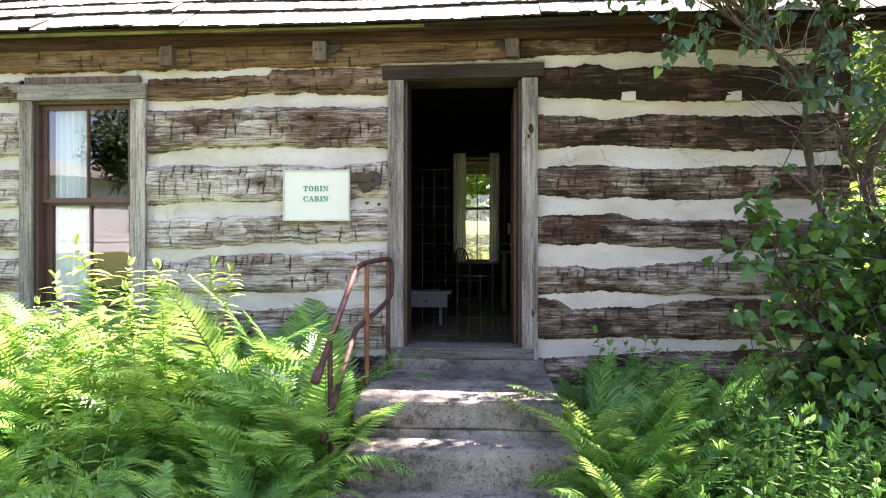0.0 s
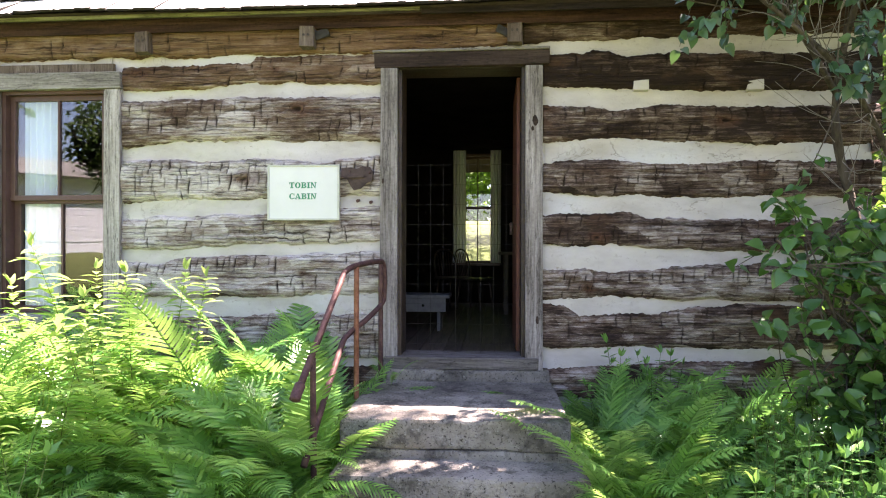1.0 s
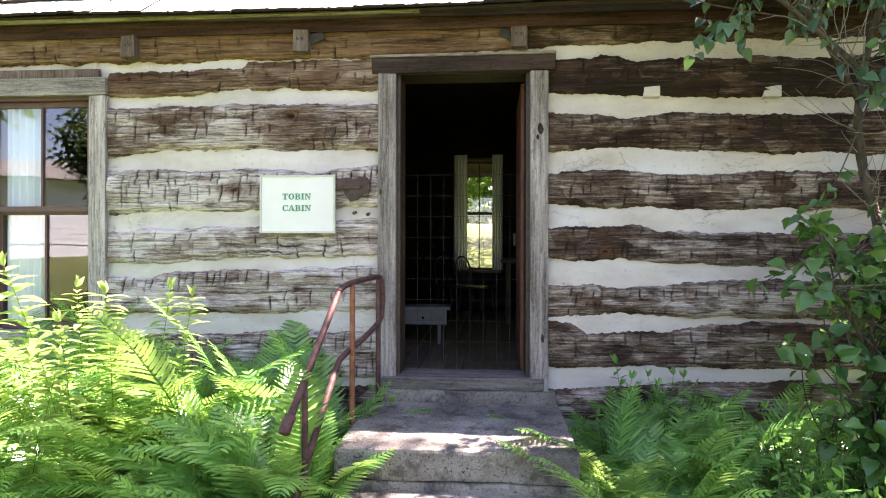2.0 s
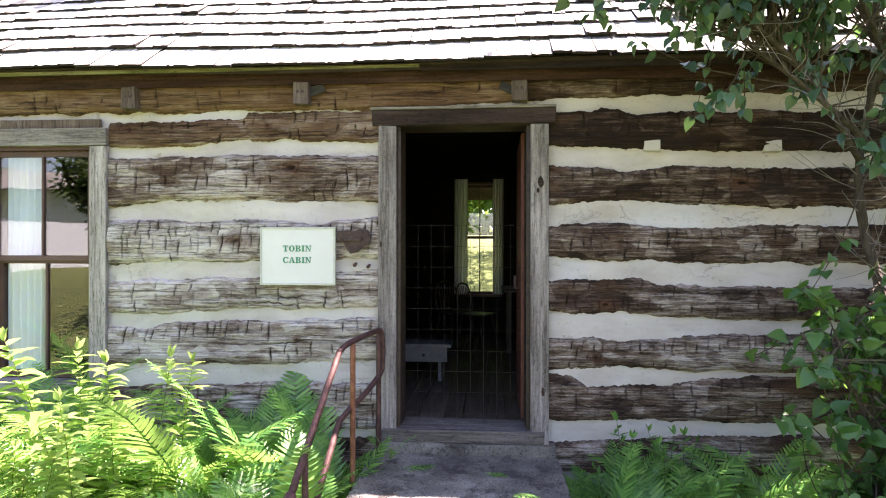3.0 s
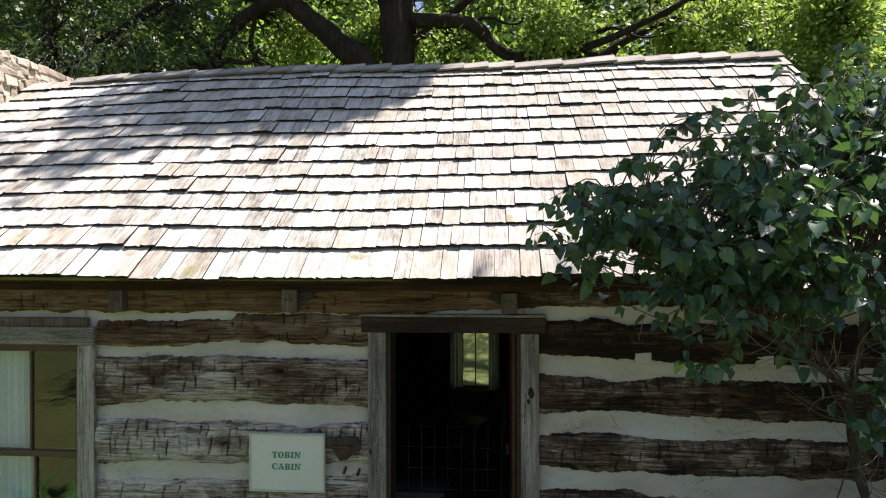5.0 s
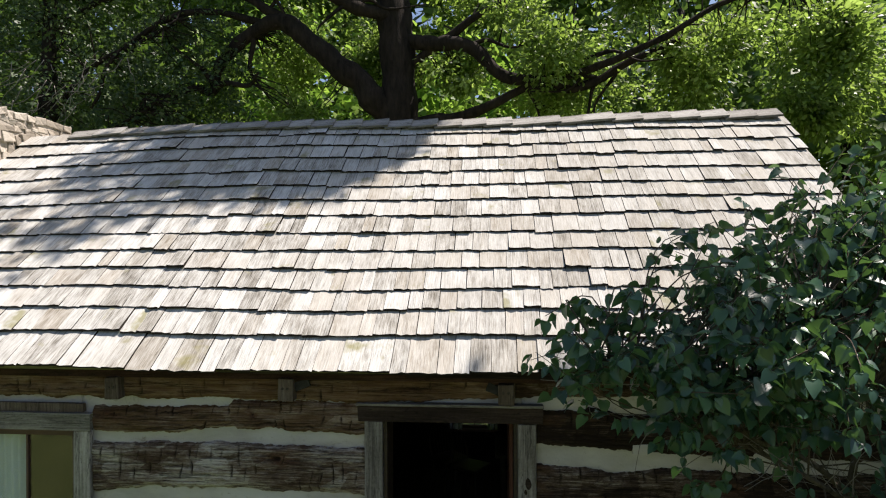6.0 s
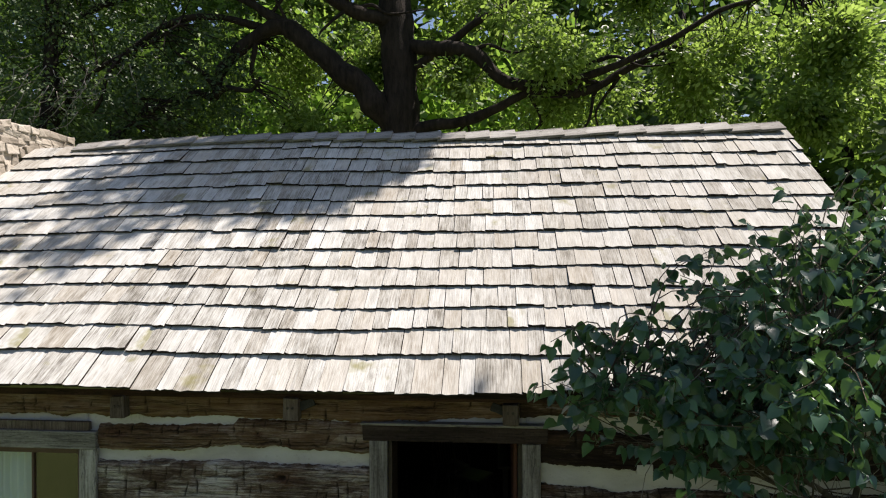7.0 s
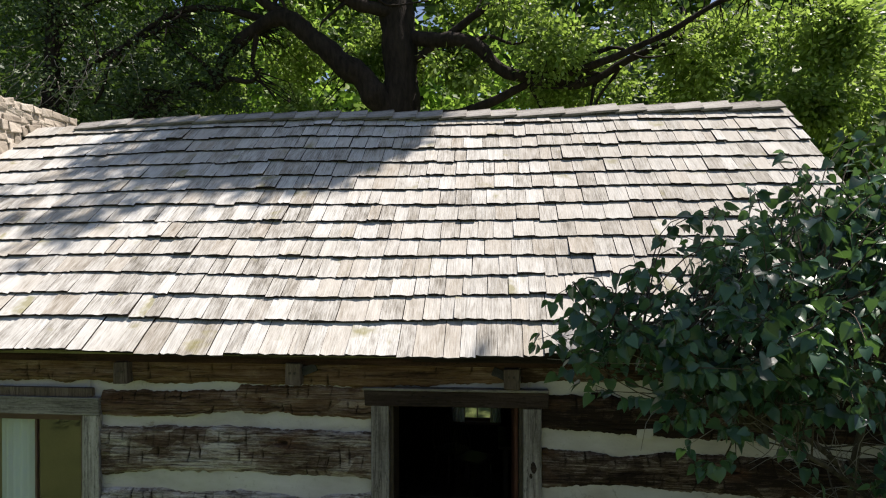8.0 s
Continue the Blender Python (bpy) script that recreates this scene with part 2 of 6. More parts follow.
def make_shake():
    n = Nodes("weathered_shake", 0.86)
    r = n.random()
    off = n.add("ShaderNodeCombineXYZ")
    n.link(n.math("MULTIPLY", r, 37.0), off.inputs[0])
    n.link(n.math("MULTIPLY", r, 11.0), off.inputs[1])
    tc = n.add("ShaderNodeTexCoord")
    add = n.add("ShaderNodeVectorMath", operation="ADD")
    n.link(tc.outputs["Object"], add.inputs[0])
    n.link(off.outputs[0], add.inputs[1])

    def tex(scale, st, detail, rough):
        m = n.add("ShaderNodeMapping")
        m.inputs["Scale"].default_value = st
        n.link(add.outputs[0], m.inputs["Vector"])
        t = n.add("ShaderNodeTexNoise")
        t.inputs["Scale"].default_value, t.inputs["Detail"].default_value, t.inputs["Roughness"].default_value = scale, detail, rough
        n.link(m.outputs[0], t.inputs["Vector"])
        return t.outputs["Fac"]
    grain = tex(4.0, (26, 1.6, 1.6), 5, 0.7)
    blot = tex(5.0, (2.2, 1, 1), 4, 0.6)
    moss = tex(1.9, (1, 1, 1), 4, 0.7)
    w = n.math("ADD", n.math("MULTIPLY", grain, 0.62), n.math("ADD", n.math("MULTIPLY", blot, 0.38), n.math("MULTIPLY", n.math("SUBTRACT", r, 0.5), 0.15)))
    col = n.ramp(w, [(0.30, (0.10, 0.089, 0.070)), (0.41, (0.29, 0.278, 0.245)), (0.52, (0.47, 0.465, 0.43)), (0.68, (0.62, 0.625, 0.595))])
    hue = n.math("FRACT", n.math("MULTIPLY", r, 7.31))
    col = n.mix(n.math("MULTIPLY", n.ramp(hue, [(0.62, 0.0), (0.95, 1.0)]), 0.28), col, (0.33, 0.26, 0.17))
    col = n.mix(n.math("MULTIPLY", n.ramp(moss, [(0.61, 0.0), (0.69, 1.0)]), 0.7), col, (0.21, 0.195, 0.06))
    where = n.add("ShaderNodeTexNoise")
    where.inputs["Scale"].default_value, where.inputs["Detail"].default_value = 0.9, 3
    n.link(n.add("ShaderNodeNewGeometry").outputs["Position"], where.inputs["Vector"])
    patch = where.outputs["Fac"]
    col = n.mix(n.math("MULTIPLY", n.ramp(patch, [(0.45, 0.0), (0.62, 1.0)]), 0.16), col, (0.30, 0.262, 0.20))
    end = n.add("ShaderNodeSeparateXYZ")
    n.link(n.add("ShaderNodeNewGeometry").outputs["Position"], end.inputs[0])
    col = n.mix(n.math("MULTIPLY", n.ramp(n.math("MULTIPLY", n.math("ADD", end.outputs[0], n.math("MULTIPLY", patch, 2.0)), 0.25), [(0.1, 0.0), (0.6, 1.0)]), 0.34), col, (0.275, 0.262, 0.225))
    n.colour(col)
    return n.bump(grain, 0.6, 0.008).mat


def make_concrete():
    n = Nodes("worn_concrete", 0.93)
    a, b, c = n.noise(2.3, (1, 1, 1), 6, 0.65), n.noise(42, (1, 1, 1), 4, 0.75), n.noise(7, (1, 1, 1), 5, 0.7)
    col = n.ramp(a, [(0.32, (0.105, 0.096, 0.080)), (0.5, (0.230, 0.211, 0.176)), (0.68, (0.37, 0.342, 0.29))])
    col = n.mix(n.ramp(c, [(0.50, 0.0), (0.63, 0.75)]), col, (0.058, 0.053, 0.044))
    col = n.mix(n.ramp(b, [(0.60, 0.0), (0.68, 0.6)]), col, (0.42, 0.40, 0.36))
    col = n.mix(n.ramp(n.noise(75, (1, 1, 1), 3, 0.7), [(0.35, 0.9), (0.43, 0.0)]), col, (0.03, 0.027, 0.023))
    n.colour(col)
    return n.bump(n.math("ADD", n.math("MULTIPLY", b, 0.7), c), 1.0, 0.03).mat


def make_stone():
    n = Nodes("field_stone", 0.9)
    a, c = n.noise(5, (1, 1, 1), 6, 0.65), n.noise(30, (1, 1, 1), 4, 0.7)
    r = n.random()
    col = n.ramp(n.math("ADD", n.math("MULTIPLY", a, 0.6), n.math("MULTIPLY", r, 0.4)), [(0.25, (0.15, 0.125, 0.10)), (0.5, (0.27, 0.225, 0.175)), (0.75, (0.40, 0.35, 0.285))])
    n.colour(col)
    return n.bump(n.math("ADD", a, n.math("MULTIPLY", c, 0.4)), 0.8, 0.03).mat


def make_tan_stone():
    n = Nodes("tan_chimney_stone", 0.9)
    a, c = n.noise(5, (1, 1, 1), 6, 0.65), n.noise(30, (1, 1, 1), 4, 0.7)
    n.colour(n.ramp(n.math("ADD", n.math("MULTIPLY", a, 0.6), n.math("MULTIPLY", n.random(), 0.4)), [(0.25, (0.20, 0.172, 0.138)), (0.5, (0.34, 0.30, 0.245)), (0.75, (0.48, 0.435, 0.37))]))
    return n.bump(n.math("ADD", a, n.math("MULTIPLY", c, 0.4)), 0.8, 0.03).mat


def make_leaf(name, dark, mid, light, gloss=0.42, through_light=0.45, sheen=0.5, lit=(0.21, 0.38, 0.045)):
    n = Nodes(name, gloss)
    n.bsdf.inputs["Specular IOR Level"].default_value = sheen
    r = n.random()
    a = n.noise(2.5, (1, 1, 1), 3, 0.6)
    w = n.math("ADD", n.math("MULTIPLY", r, 0.65), n.math("MULTIPLY", a, 0.35))
    col = n.ramp(w, [(0.15, dark), (0.5, mid), (0.88, light)])
    n.colour(col)
    tr = n.add("ShaderNodeBsdfTranslucent")
    n.link(n.mix(0.5, col, lit, "MIX"), tr.inputs["Color"])
    ms = n.add("ShaderNodeMixShader")
    ms.inputs[0].default_value = through_light
    n.link(n.bsdf.outputs[0], ms.inputs[1])
    n.link(tr.outputs[0], ms.inputs[2])
    n.link(ms.outputs[0], n.out.inputs["Surface"])
    return n.mat


def make_bark(name, dark, light, scale=9.0):
    n = Nodes(name, 0.92)
    a = n.noise(scale, (1, 1, 0.22), 6, 0.7)
    b = n.noise(2.0, (1, 1, 0.6), 4, 0.6)
    n.colour(n.ramp(n.math("ADD", n.math("MULTIPLY", a, 0.7), n.math("MULTIPLY", b, 0.3)), [(0.35, dark), (0.68, light)]))
    return n.bump(a, 0.9, 0.04).mat


def make_metal(name, a, b, rough=0.6, metal=0.3, scale=14):
    n = Nodes(name, rough, metal)
    f = n.noise(scale, (1, 1, 1), 5, 0.7)
    n.colour(n.ramp(f, [(0.38, a), (0.62, b)]))
    return n.bump(f, 0.35, 0.004).mat


def make_paint(name, a, b, rough=0.5, scale=9, stretch=(1, 1, 1)):
    n = Nodes(name, rough)
    f = n.noise(scale, stretch, 5, 0.65)
    n.colour(n.ramp(f, [(0.3, a), (0.7, b)]))
    return n.bump(f, 0.2, 0.003).mat


def make_glass():
    """Thin old pane: lets light straight through, mirrors more the flatter it is seen."""
    n = Nodes("window_glass", 0.02)
    clear = n.add("ShaderNodeBsdfTransparent")
    clear.inputs["Color"].default_value = (0.95, 0.97, 0.96, 1)
    mirror = n.add("ShaderNodeBsdfGlossy")
    mirror.inputs["Roughness"].default_value = 0.015
    bump = n.add("ShaderNodeBump")
    bump.inputs["Strength"].default_value, bump.inputs["Distance"].default_value = 0.05, 0.02
    n.link(n.noise(2.2, (1, 1, 1), 2, 0.5), bump.inputs["Height"])
    n.link(bump.outputs[0], mirror.inputs["Normal"])
    face = n.add("ShaderNodeLayerWeight")
    face.inputs["Blend"].default_value = 0.5
    gloss = n.math("ADD", n.math("MULTIPLY", n.math("POWER", face.outputs["Facing"], 5.0), 0.9), 0.072)
    ms = n.add("ShaderNodeMixShader")
    n.link(gloss, ms.inputs[0])
    n.link(clear.outputs[0], ms.inputs[1])
    n.link(mirror.outputs[0], ms.inputs[2])
    n.link(ms.outputs[0], n.out.inputs["Surface"])
    return n.mat


def make_ground():
    n = Nodes("lawn_and_soil", 0.95)
    a, b, c = n.noise(0.35, (1, 1, 1), 5, 0.6), n.noise(18, (1, 1, 1), 5, 0.75), n.noise(3.0, (1, 1, 1), 4, 0.6)
    grass = n.ramp(n.math("ADD", n.math("MULTIPLY", a, 0.4), n.math("ADD", n.math("MULTIPLY", b, 0.35), n.math("MULTIPLY", c, 0.25))), [(0.33, (0.065, 0.078, 0.033)), (0.5, (0.115, 0.140, 0.046)), (0.66, (0.175, 0.20, 0.072))])
    n.colour(grass)
    return n.bump(b, 0.9, 0.04).mat


M_LOG = make_log_wood()
M_CHINK = make_chinking()
M_SHAKE = make_shake()
M_CONCRETE = make_concrete()
M_STONE = make_stone()
M_TANSTONE = make_tan_stone()
M_CASING = make_plank("grey_weathered_board", (0.085, 0.072, 0.062), (0.255, 0.228, 0.208), (0.48, 0.44, 0.41), "z")
M_CASING_X = make_plank("grey_weathered_board_lying", (0.12, 0.105, 0.09), (0.27, 0.245, 0.22), (0.43, 0.40, 0.36), "x")
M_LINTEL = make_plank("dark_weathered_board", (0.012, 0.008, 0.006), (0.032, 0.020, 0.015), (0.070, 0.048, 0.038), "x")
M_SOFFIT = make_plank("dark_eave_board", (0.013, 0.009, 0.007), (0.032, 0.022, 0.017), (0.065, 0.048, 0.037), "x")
# red-brown board colour, deepened for the shadow band below the eave
M_EAVE = make_plank("red_brown_eave_shade", (0.012, 0.006, 0.0045), (0.040, 0.019, 0.013), (0.095, 0.050, 0.034), "x")
M_RIDGE = make_plank("grey_ridge_board", (0.08, 0.072, 0.06), (0.20, 0.19, 0.168), (0.36, 0.35, 0.32), "x")
M_MOSSY = make_plank("mossy_eave_board", (0.10, 0.095, 0.045), (0.22, 0.21, 0.10), (0.38, 0.36, 0.22), "x")
M_DARKWOOD = make_plank("dark_old_furniture_wood", (0.012, 0.008, 0.006), (0.032, 0.02, 0.013), (0.065, 0.04, 0.026), "x", 0.5)
M_FLOOR = make_plank("worn_floor_board", (0.05, 0.036, 0.028), (0.10, 0.075, 0.058), (0.17, 0.13, 0.10), "y", 0.55)
M_SASH = make_paint("brown_sash_paint", (0.060, 0.028, 0.022), (0.105, 0.052, 0.042), 0.5)
M_DOOR = make_paint("red_brown_door_paint", (0.085, 0.034, 0.023), (0.15, 0.062, 0.042), 0.55, 6, (6, 6, 1))
# near black: the shade of the unlit room is put into this colour
M_INSIDE = make_paint("shade_dark_plaster", (0.010, 0.009, 0.008), (0.022, 0.019, 0.017), 1.0, 3)
M_WHITE = make_paint("white_paint", (0.74, 0.78, 0.82), (0.80, 0.84, 0.88), 0.5)
M_SIGN = make_paint("white_sign_enamel", (0.60, 0.615, 0.585), (0.67, 0.68, 0.65), 0.35, 3)
M_SIGNEDGE = make_paint("sign_frame_paint", (0.42, 0.43, 0.36), (0.56, 0.57, 0.49), 0.6, 20)
M_GREEN = make_paint("green_letter_paint", (0.008, 0.19, 0.095), (0.016, 0.25, 0.13), 0.5)
M_RUST = make_metal("rusted_pipe", (0.062, 0.032, 0.030), (0.125, 0.068, 0.057), 0.6, 0.25, 22)
M_ORANGE = make_metal("orange_rust", (0.17, 0.065, 0.035), (0.30, 0.13, 0.075), 0.75, 0.15, 20)
M_IRON = make_metal("dark_iron", (0.045, 0.032, 0.030), (0.10, 0.07, 0.062), 0.6, 0.5, 16)
M_WIRE = make_metal("fence_wire", (0.028, 0.026, 0.024), (0.06, 0.055, 0.05), 0.8, 0.0)
M_GLASS = make_glass()
M_GROUND = make_ground()
M_SOIL = make_paint("dark_bed_soil", (0.018, 0.013, 0.009), (0.055, 0.040, 0.028), 0.95, 14)
M_FERN = make_leaf("fern_green", (0.068, 0.215, 0.048), (0.138, 0.375, 0.074), (0.315, 0.565, 0.13), 0.34, 0.5, 0.7, (0.46, 0.63, 0.13))
M_WEED = make_leaf("weed_green", (0.060, 0.180, 0.042), (0.112, 0.300, 0.062), (0.195, 0.42, 0.090), 0.34, 0.45, 0.7, (0.26, 0.47, 0.06))
M_LILAC = make_leaf("lilac_green", (0.020, 0.055, 0.036), (0.038, 0.098, 0.060), (0.080, 0.170, 0.070), 0.34, 0.24, 0.6, (0.18, 0.36, 0.04))
M_SUCKER = make_leaf("young_lilac_green", (0.025, 0.085, 0.024), (0.05, 0.145, 0.034), (0.12, 0.26, 0.05), 0.33, 0.38)
M_TALL = make_leaf("pale_weed_green", (0.17, 0.27, 0.08), (0.28, 0.42, 0.12), (0.42, 0.56, 0.18), 0.4, 0.6, 0.4, (0.46, 0.62, 0.16))
M_BENCH = make_paint("worn_grey_paint", (0.11, 0.113, 0.117), (0.20, 0.203, 0.208), 0.6)
M_BLOCK = make_plank("brown_grey_block_wood", (0.06, 0.042, 0.032), (0.125, 0.092, 0.072), (0.22, 0.175, 0.145), "z")
M_OAK = make_leaf("oak_green", (0.034, 0.066, 0.017), (0.115, 0.19, 0.042), (0.40, 0.52, 0.16), 0.40, 0.62, 0.5, (0.32, 0.48, 0.06))
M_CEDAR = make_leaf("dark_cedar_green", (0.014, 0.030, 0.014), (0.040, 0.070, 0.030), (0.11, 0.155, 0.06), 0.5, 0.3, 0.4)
# far foliage in shaded and sunlit copies: light put into the greens
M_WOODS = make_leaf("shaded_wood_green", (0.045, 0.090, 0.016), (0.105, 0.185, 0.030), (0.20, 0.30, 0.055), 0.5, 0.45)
M_DEEP = make_leaf("deep_shade_green", (0.020, 0.044, 0.012), (0.045, 0.085, 0.020), (0.10, 0.155, 0.038), 0.5, 0.3)
M_FAR = make_leaf("sunlit_far_green", (0.075, 0.155, 0.022), (0.175, 0.300, 0.042), (0.34, 0.47, 0.08), 0.5, 0.62)
M_OAKBARK = make_bark("oak_bark", (0.006, 0.005, 0.004), (0.040, 0.031, 0.025), 9)
M_LILACBARK = make_bark("lilac_bark", (0.035, 0.028, 0.020), (0.15, 0.125, 0.092), 26)
M_STEM = make_paint("green_stem", (0.07, 0.10, 0.03), (0.13, 0.16, 0.05), 0.6)


def make_cloth(thin=0.06):
    n = Nodes("thin_curtain_cloth", 0.9)
    f = n.noise(60, (1, 1, 0.3), 3, 0.6)
    n.colour(n.ramp(f, [(0.3, (0.62, 0.69, 0.78)), (0.7, (0.70, 0.76, 0.84))]))
    tr = n.add("ShaderNodeBsdfTranslucent")
    tr.inputs["Color"].default_value = (0.7, 0.7, 0.7, 1)
    ms = n.add("ShaderNodeMixShader")
    ms.inputs[0].default_value = thin
    n.link(n.bsdf.outputs[0], ms.inputs[1])
    n.link(tr.outputs[0], ms.inputs[2])
    n.link(ms.outputs[0], n.out.inputs["Surface"])
    return n.mat


M_SILL = make_plank("worn_sill_board", (0.05, 0.043, 0.037), (0.13, 0.115, 0.10), (0.24, 0.22, 0.195), "x")
M_CLOTH = make_cloth()
M_SHEER = make_cloth(0.5)
# end grain made near black for the shade under each shake butt
M_BUTT = make_plank("shade_dark_end_grain", (0.012, 0.010, 0.008), (0.028, 0.023, 0.018), (0.05, 0.042, 0.034), "z", 0.95)
M_DEADWOOD = make_bark("bleached_dead_wood", (0.16, 0.14, 0.12), (0.34, 0.31, 0.28), 20)

# ---- ground ----
def build_ground():
    xs = np.concatenate([[-900, -300, -120, -60, -35], np.linspace(-24, 24, 97), [35, 60, 120, 300, 900]])
    ys = np.concatenate([[-900, -300, -120, -60, -35], np.linspace(-22, 30, 105), [45, 70, 120, 300, 900]])
    gx, gy = np.meshgrid(xs, ys)
    gz = (vnoise(gx * 0.7, gy * 0.7, 3) - 0.5) * 0.06 - 0.03
    climb = np.clip((-gy - 5.0) / 9.0, 0, 1)
    gz += 1.38 * climb * climb * (3 - 2 * climb)
    climb = np.clip((gy - 5.6) / 9.0, 0, 1)
    gz += 2.4 * climb * climb * (3 - 2 * climb)
    nx, ny = len(xs), len(ys)
    verts = np.stack([gx.ravel(), gy.ravel(), gz.ravel()], 1)
    faces = [(j * nx + i, j * nx + i + 1, (j + 1) * nx + i + 1, (j + 1) * nx + i) for j in range(ny - 1) for i in range(nx - 1)]
    tagged(new("ground", mesh_of("ground", verts, faces, M_GROUND, True)), "green lawn and planting bed soil", "ground", kind="structure")


build_ground()


def build_bed(x0, x1, y0, y1, seed):
    """A low mound of loose dark soil."""
    nx, ny = 48, 34
    gx, gy = np.meshgrid(np.linspace(x0, x1, nx), np.linspace(y0, y1, ny))
    edge = np.clip(np.minimum(np.minimum(gx - x0, x1 - gx), np.minimum(gy - y0, y1 - gy)) / 0.18, 0, 1)
    gz = -0.09 + 0.13 * edge + (vnoise(gx * 5, gy * 5, seed) - 0.5) * 0.05 + (vnoise(gx * 19, gy * 19, seed) - 0.5) * 0.025
    faces = [(j * nx + i, j * nx + i + 1, (j + 1) * nx + i + 1, (j + 1) * nx + i) for j in range(ny - 1) for i in range(nx - 1)]
    tagged(new("planting_bed", mesh_of("planting_bed", np.stack([gx.ravel(), gy.ravel(), gz.ravel()], 1), faces, M_SOIL, True)), "dark loose soil of the planting bed", "soil", kind="structure")


build_bed(-4.7, -0.64, -2.9, 0.0, 5)
build_bed(0.80, 4.4, -2.95, 0.0, 6)


# ---- log walls ----
def hewn_log(x0, x1, tops, bottoms, y_face, depth, seed, weather, cuts=9.0, step=0.008, tan=0.0, knots=()):
    """A hewn log with axe scores and long checks: front grid, rounded edges, back."""
    rng = random.Random(seed)
    nx = max(8, int((x1 - x0) / step))
    xs = np.linspace(x0, x1, nx)
    top = np.interp(xs, [p[0] for p in tops], [p[1] for p in tops]) + (vnoise(xs * 7, seed, 1) - 0.5) * 0.022 + (vnoise(xs * 31, seed, 2) - 0.5) * 0.012 + (vnoise(xs * 83, seed, 12) - 0.5) * 0.008
    bot = np.interp(xs, [p[0] for p in bottoms], [p[1] for p in bottoms]) + (vnoise(xs * 6, seed, 3) - 0.5) * 0.022 + (vnoise(xs * 27, seed, 4) - 0.5) * 0.012 + (vnoise(xs * 77, seed, 13) - 0.5) * 0.008
    rows = max(14, int((np.mean(top) - np.mean(bot)) / (0.0085 if step < 0.01 else 0.014)))
    v = np.linspace(0, 1, rows)[:, None]
    X = np.broadcast_to(xs, (rows, nx)).copy()
    Z = bot[None] + (top - bot)[None] * v
    rim = np.minimum(v, 1 - v) * (top - bot)[None]
    Y = y_face + 0.030 * np.exp(-(rim / 0.016)) + (vnoise(X * 2.2 + seed, Z * 5, 5) - 0.5) * 0.030 + (vnoise(X * 7, Z * 19 + seed, 6) - 0.5) * 0.010 + (vnoise(X * 2.6, Z * 95 + seed, 7) - 0.5) * 0.008
    cut = np.zeros_like(X)
    # score marks of the axe: rows of short upright strokes at nearly even steps, broken by plain stretches
    for band, share in ((rng.uniform(0.74, 0.84), 1.0), (rng.uniform(0.30, 0.48), 0.75), (rng.uniform(0.08, 0.2), 0.35)):
        xc = x0 + rng.uniform(0.0, 0.08)
        while xc < x1:
            xc += rng.uniform(0.55, 1.45) / max(cuts, 1.0)
            if rng.random() > share or vnoise(xc * 1.9, band * 7, seed).item() < 0.30:
                continue
            half, lean, wide, deep = rng.uniform(0.09, 0.26), rng.uniform(-0.035, 0.06), rng.uniform(0.0032, 0.0062), rng.uniform(0.45, 1.0)
            zc = band + rng.uniform(-0.09, 0.09)
            u = np.clip(1 - np.abs(v - zc) / half, 0, 1) ** 0.3
            line = xc + lean * (v - zc) + (vnoise(v * 11, seed + xc, 8) - 0.5) * 0.011
            cut = np.maximum(cut, deep * u * np.exp(-((X - line) / wide) ** 2))
    # long drying checks along the grain
    for _ in range(rng.randint(2, 4)):
        vc, xa, length = rng.uniform(0.12, 0.88), rng.uniform(x0, x1), rng.uniform(0.25, 1.0)
        path = vc + (vnoise(xs * 1.7, seed + vc * 9, 9) - 0.5) * 0.14 + (vnoise(xs * 22, seed + vc, 10) - 0.5) * 0.03
        u = np.clip(1 - np.abs(xs - xa) / length, 0, 1) ** 0.4
        cut = np.maximum(cut, u[None] * np.exp(-(((v - path[None]) * (top - bot)[None]) / 0.0046) ** 2) * (0.15 + 0.85 * vnoise(xs * 9, seed + vc, 14))[None])
    # knots: rings round a dark heart
    knot = np.zeros_like(X)
    for kx, kz, rx, rz in knots:
        d = np.sqrt(((X - kx) / rx) ** 2 + ((Z - kz) / rz) ** 2) + (vnoise(X * 24, Z * 40, seed) - 0.5) * 0.5
        knot = np.maximum(knot, np.clip(1.25 - d, 0, 1))
        cut = np.maximum(cut, np.clip(1.2 - d, 0, 1) * 0.5 * np.clip(np.sin(d * 17) * 1.6 - 0.5, 0, 1))
        cut = np.maximum(cut, np.clip(0.28 - d, 0, 1) * 3)
    Y += np.minimum(cut, 1.0) * 0.018
    W = weather + (vnoise(X * 1.1 + seed * 3, Z * 4, 11) - 0.5) * 0.30
    front = np.stack([X, Y, Z], 2).reshape(-1, 3)
    back = np.concatenate([np.stack([xs, np.full(nx, y_face + depth), bot], 1), np.stack([xs, np.full(nx, y_face + depth), top], 1)])
    verts = np.concatenate([front, back])
    idx = np.arange(rows * nx).reshape(rows, nx)
    quads = np.stack([idx[:-1, :-1], idx[:-1, 1:], idx[1:, 1:], idx[1:, :-1]], 2).reshape(-1, 4)
    lo, hi = rows * nx + np.arange(nx), rows * nx + nx + np.arange(nx)
    under_q = np.stack([lo[:-1], lo[1:], idx[0, 1:], idx[0, :-1]], 1)
    over_q = np.stack([idx[-1, :-1], idx[-1, 1:], hi[1:], hi[:-1]], 1)
    faces = np.concatenate([quads, under_q, over_q]).tolist()
    faces.append([int(hi[0])] + idx[::-1, 0].tolist()[0:] + [int(lo[0])])
    faces.append([int(lo[-1])] + idx[:, -1].tolist() + [int(hi[-1])])
